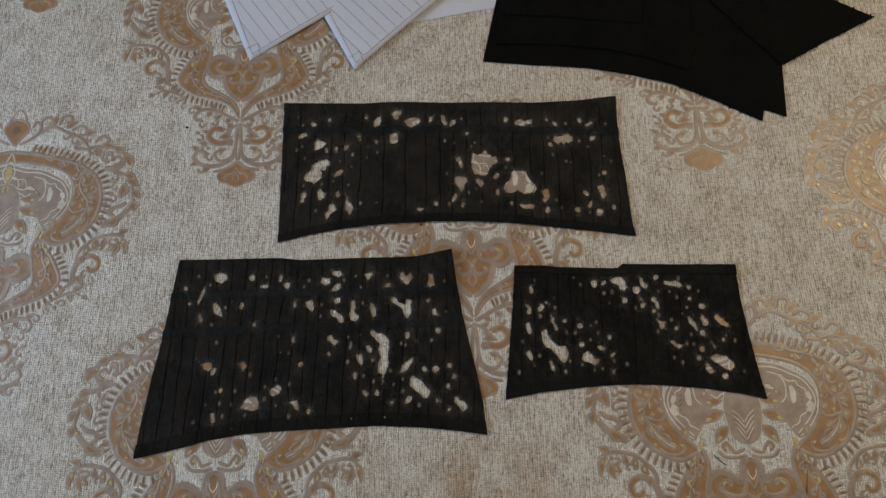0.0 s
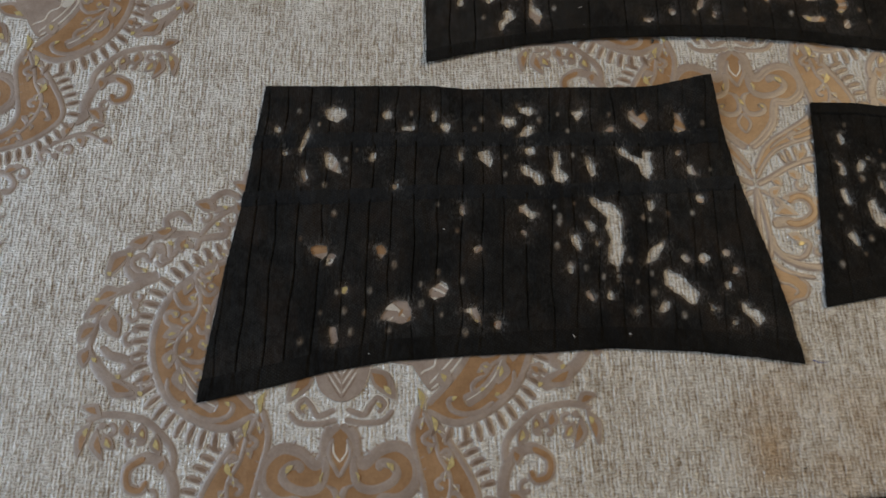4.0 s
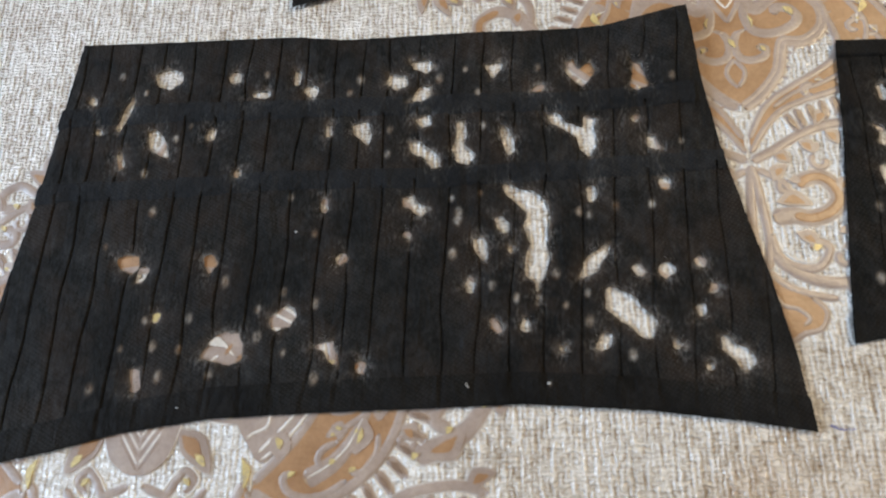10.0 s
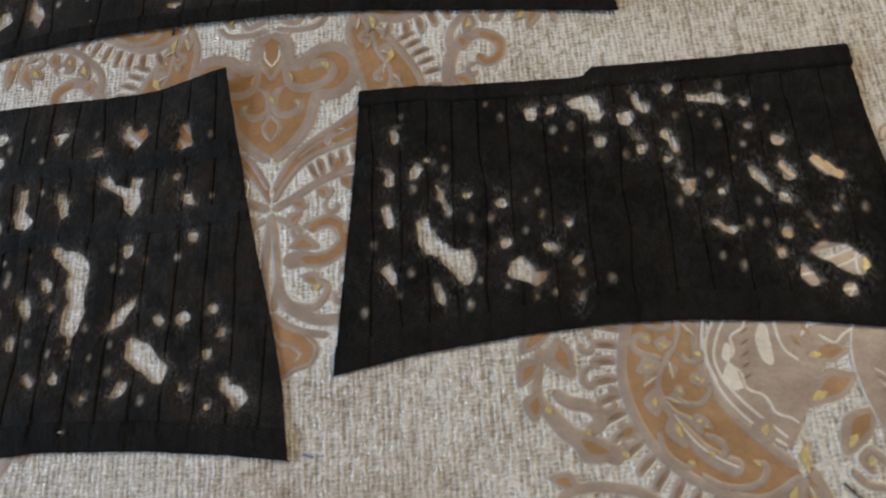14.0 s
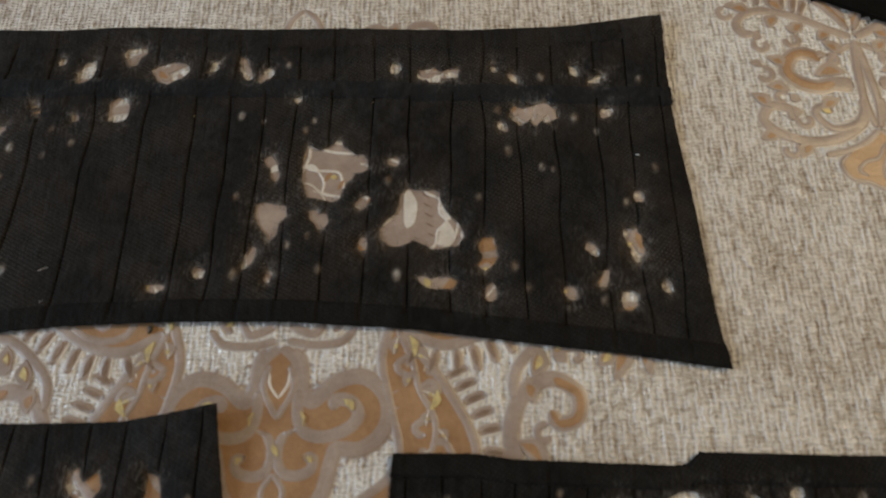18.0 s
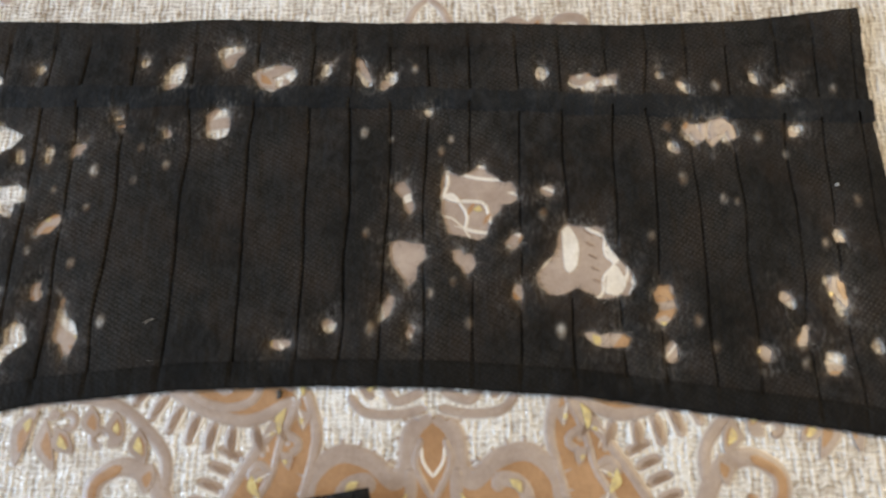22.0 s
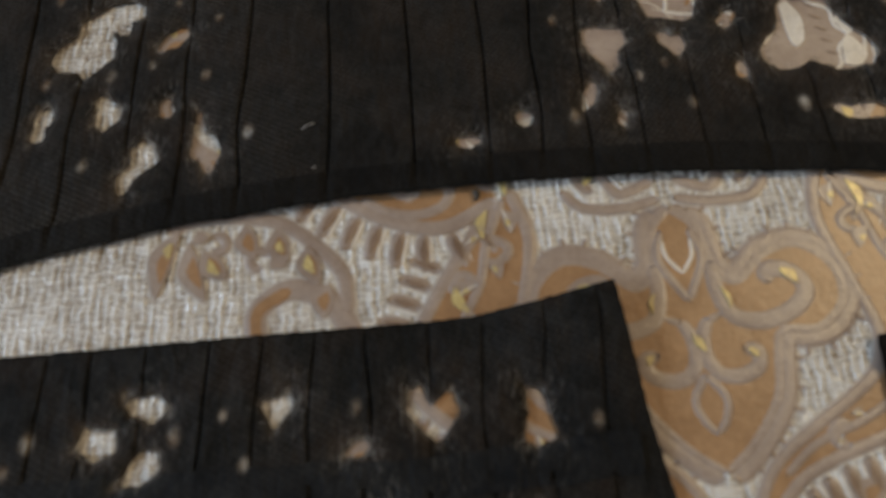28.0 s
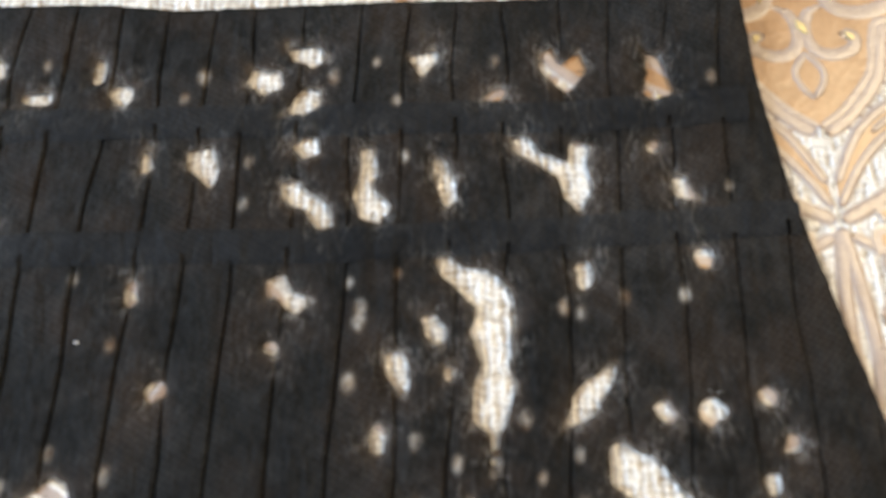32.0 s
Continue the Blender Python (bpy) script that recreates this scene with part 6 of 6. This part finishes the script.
def thread(name, points, wide, z, material, label, category):
    c = spline(points, 0.6)
    v, q = [], []
    for k, (x, y) in enumerate(c):
        for s in range(6):
            a = s * math.pi / 3
            v.append(((x + wide * math.cos(a)) / 1000, (y + 0.5 * wide * math.cos(a)) / 1000, (z + wide * (1 + math.sin(a))) / 1000))
    for k in range(len(c) - 1):
        q += [(6 * k + s, 6 * k + (s + 1) % 6, 6 * k + 6 + (s + 1) % 6, 6 * k + 6 + s) for s in range(6)]
    q += [tuple(range(5, -1, -1)), tuple(6 * (len(c) - 1) + s for s in range(6))]
    return tagged(mesh_part(name, v, q, material), label, category)


thread("lint_thread", [(-41.2, 108.4), (-39.5, 109.6), (-38, 109.9)], 0.35, 2.6, LINT, "tiny white lint thread on black cloth", "lint")
thread("lint_thread", [(-37.9, 94.8), (-36.6, 95.4)], 0.25, 2.6, LINT, "tiny white lint thread on black cloth", "lint")
thread("lint_thread", [(-55.1, -122.7), (-54.9, -123.6), (-54.2, -124.4)], 0.22, 3.4, LINT, "tiny white lint thread on black cloth", "lint")
thread("lint_thread", [(-21.8, -121.5), (-21, -121.9)], 0.5, 3.4, LINT, "tiny white lint speck on black cloth", "lint")
thread("lint_thread", [(-133.3, -57.6), (-132.7, -58)], 0.4, 2.6, LINT, "tiny white lint speck on black cloth", "lint")
thread("lint_thread", [(-176.3, -136), (-175.6, -136.2)], 0.35, 3.4, LINT, "tiny white lint speck on black cloth", "lint")
thread("lint_thread", [(214.6, 166.2), (215.4, 165.8)], 0.5, 2.6, LINT, "tiny white lint speck on black cloth", "lint")
thread("hair", [(305, -153), (310, -158.5), (316.2, -162.7)], 0.35, 0.3, DARK, "short dark hair-like fibre on the wallpaper", "fibre")
thread("pen_mark", [(88.1, -134.8), (92.4, -136.2), (97.1, -135.9)], 0.3, 0.1, BLUE, "short blue ballpoint stroke on the wallpaper", "pen mark")
thread("dirt_speck", [(73, -196), (74.6, -195.4)], 0.9, 0.1, DARK, "small dark dirt speck on the wallpaper", "dirt")
thread("dirt_speck", [(-267.6, 203), (-266.2, 201.8)], 1.3, 0.1, DARK, "small dark dirt speck on the wallpaper", "dirt")
thread("thread_knot", [(9.6, 85.6), (10.4, 84.4), (10.1, 82.9)], 0.8, 0.4, DARK, "small black thread knot at a hem", "thread")

# flakes of old paint and paper stuck to the boards by the sheet's edge
rng = random.Random(4)
for x, y, r in ((-357, -242, 4), (-326, -238, 5), (-294, -239, 7), (-274, -239.5, 8), (-265, -240, 6), (-398, -248, 8), (-381, -243, 2.5), (-24, -226, 4), (-14, -225, 4), (122, -214.5, 5.5), (139, -225, 8), (161, -213, 4.5), (58, -221, 3), (120, -226, 5), (-41, -234, 3), (-75, -232, 2.5)):
    bm = bmesh.new()
    n = 18
    ring = []
    for k in range(n):
        a = 2 * math.pi * k / n
        q = r * (0.72 + 0.22 * math.sin(2 * a + x) + 0.16 * math.sin(3 * a + 2 * y) + 0.12 * rng.random())
        ring.append(bm.verts.new(((x + q * math.cos(a)) / 1000, (y + q * 0.8 * math.sin(a)) / 1000, FLOOR_Z + 0.0007)))
    bm.faces.new(ring)
    rr = bmesh.ops.extrude_face_region(bm, geom=bm.faces[:])
    for v in rr["geom"]:
        if isinstance(v, bmesh.types.BMVert):
            v.co.z -= 0.0007
    bmesh.ops.recalc_face_normals(bm, faces=bm.faces[:])
    tagged(part("paint_flake", bm, FLAKE), "pale flake of old paint stuck to brown boards", "paint flake", "paint flakes on the boards")
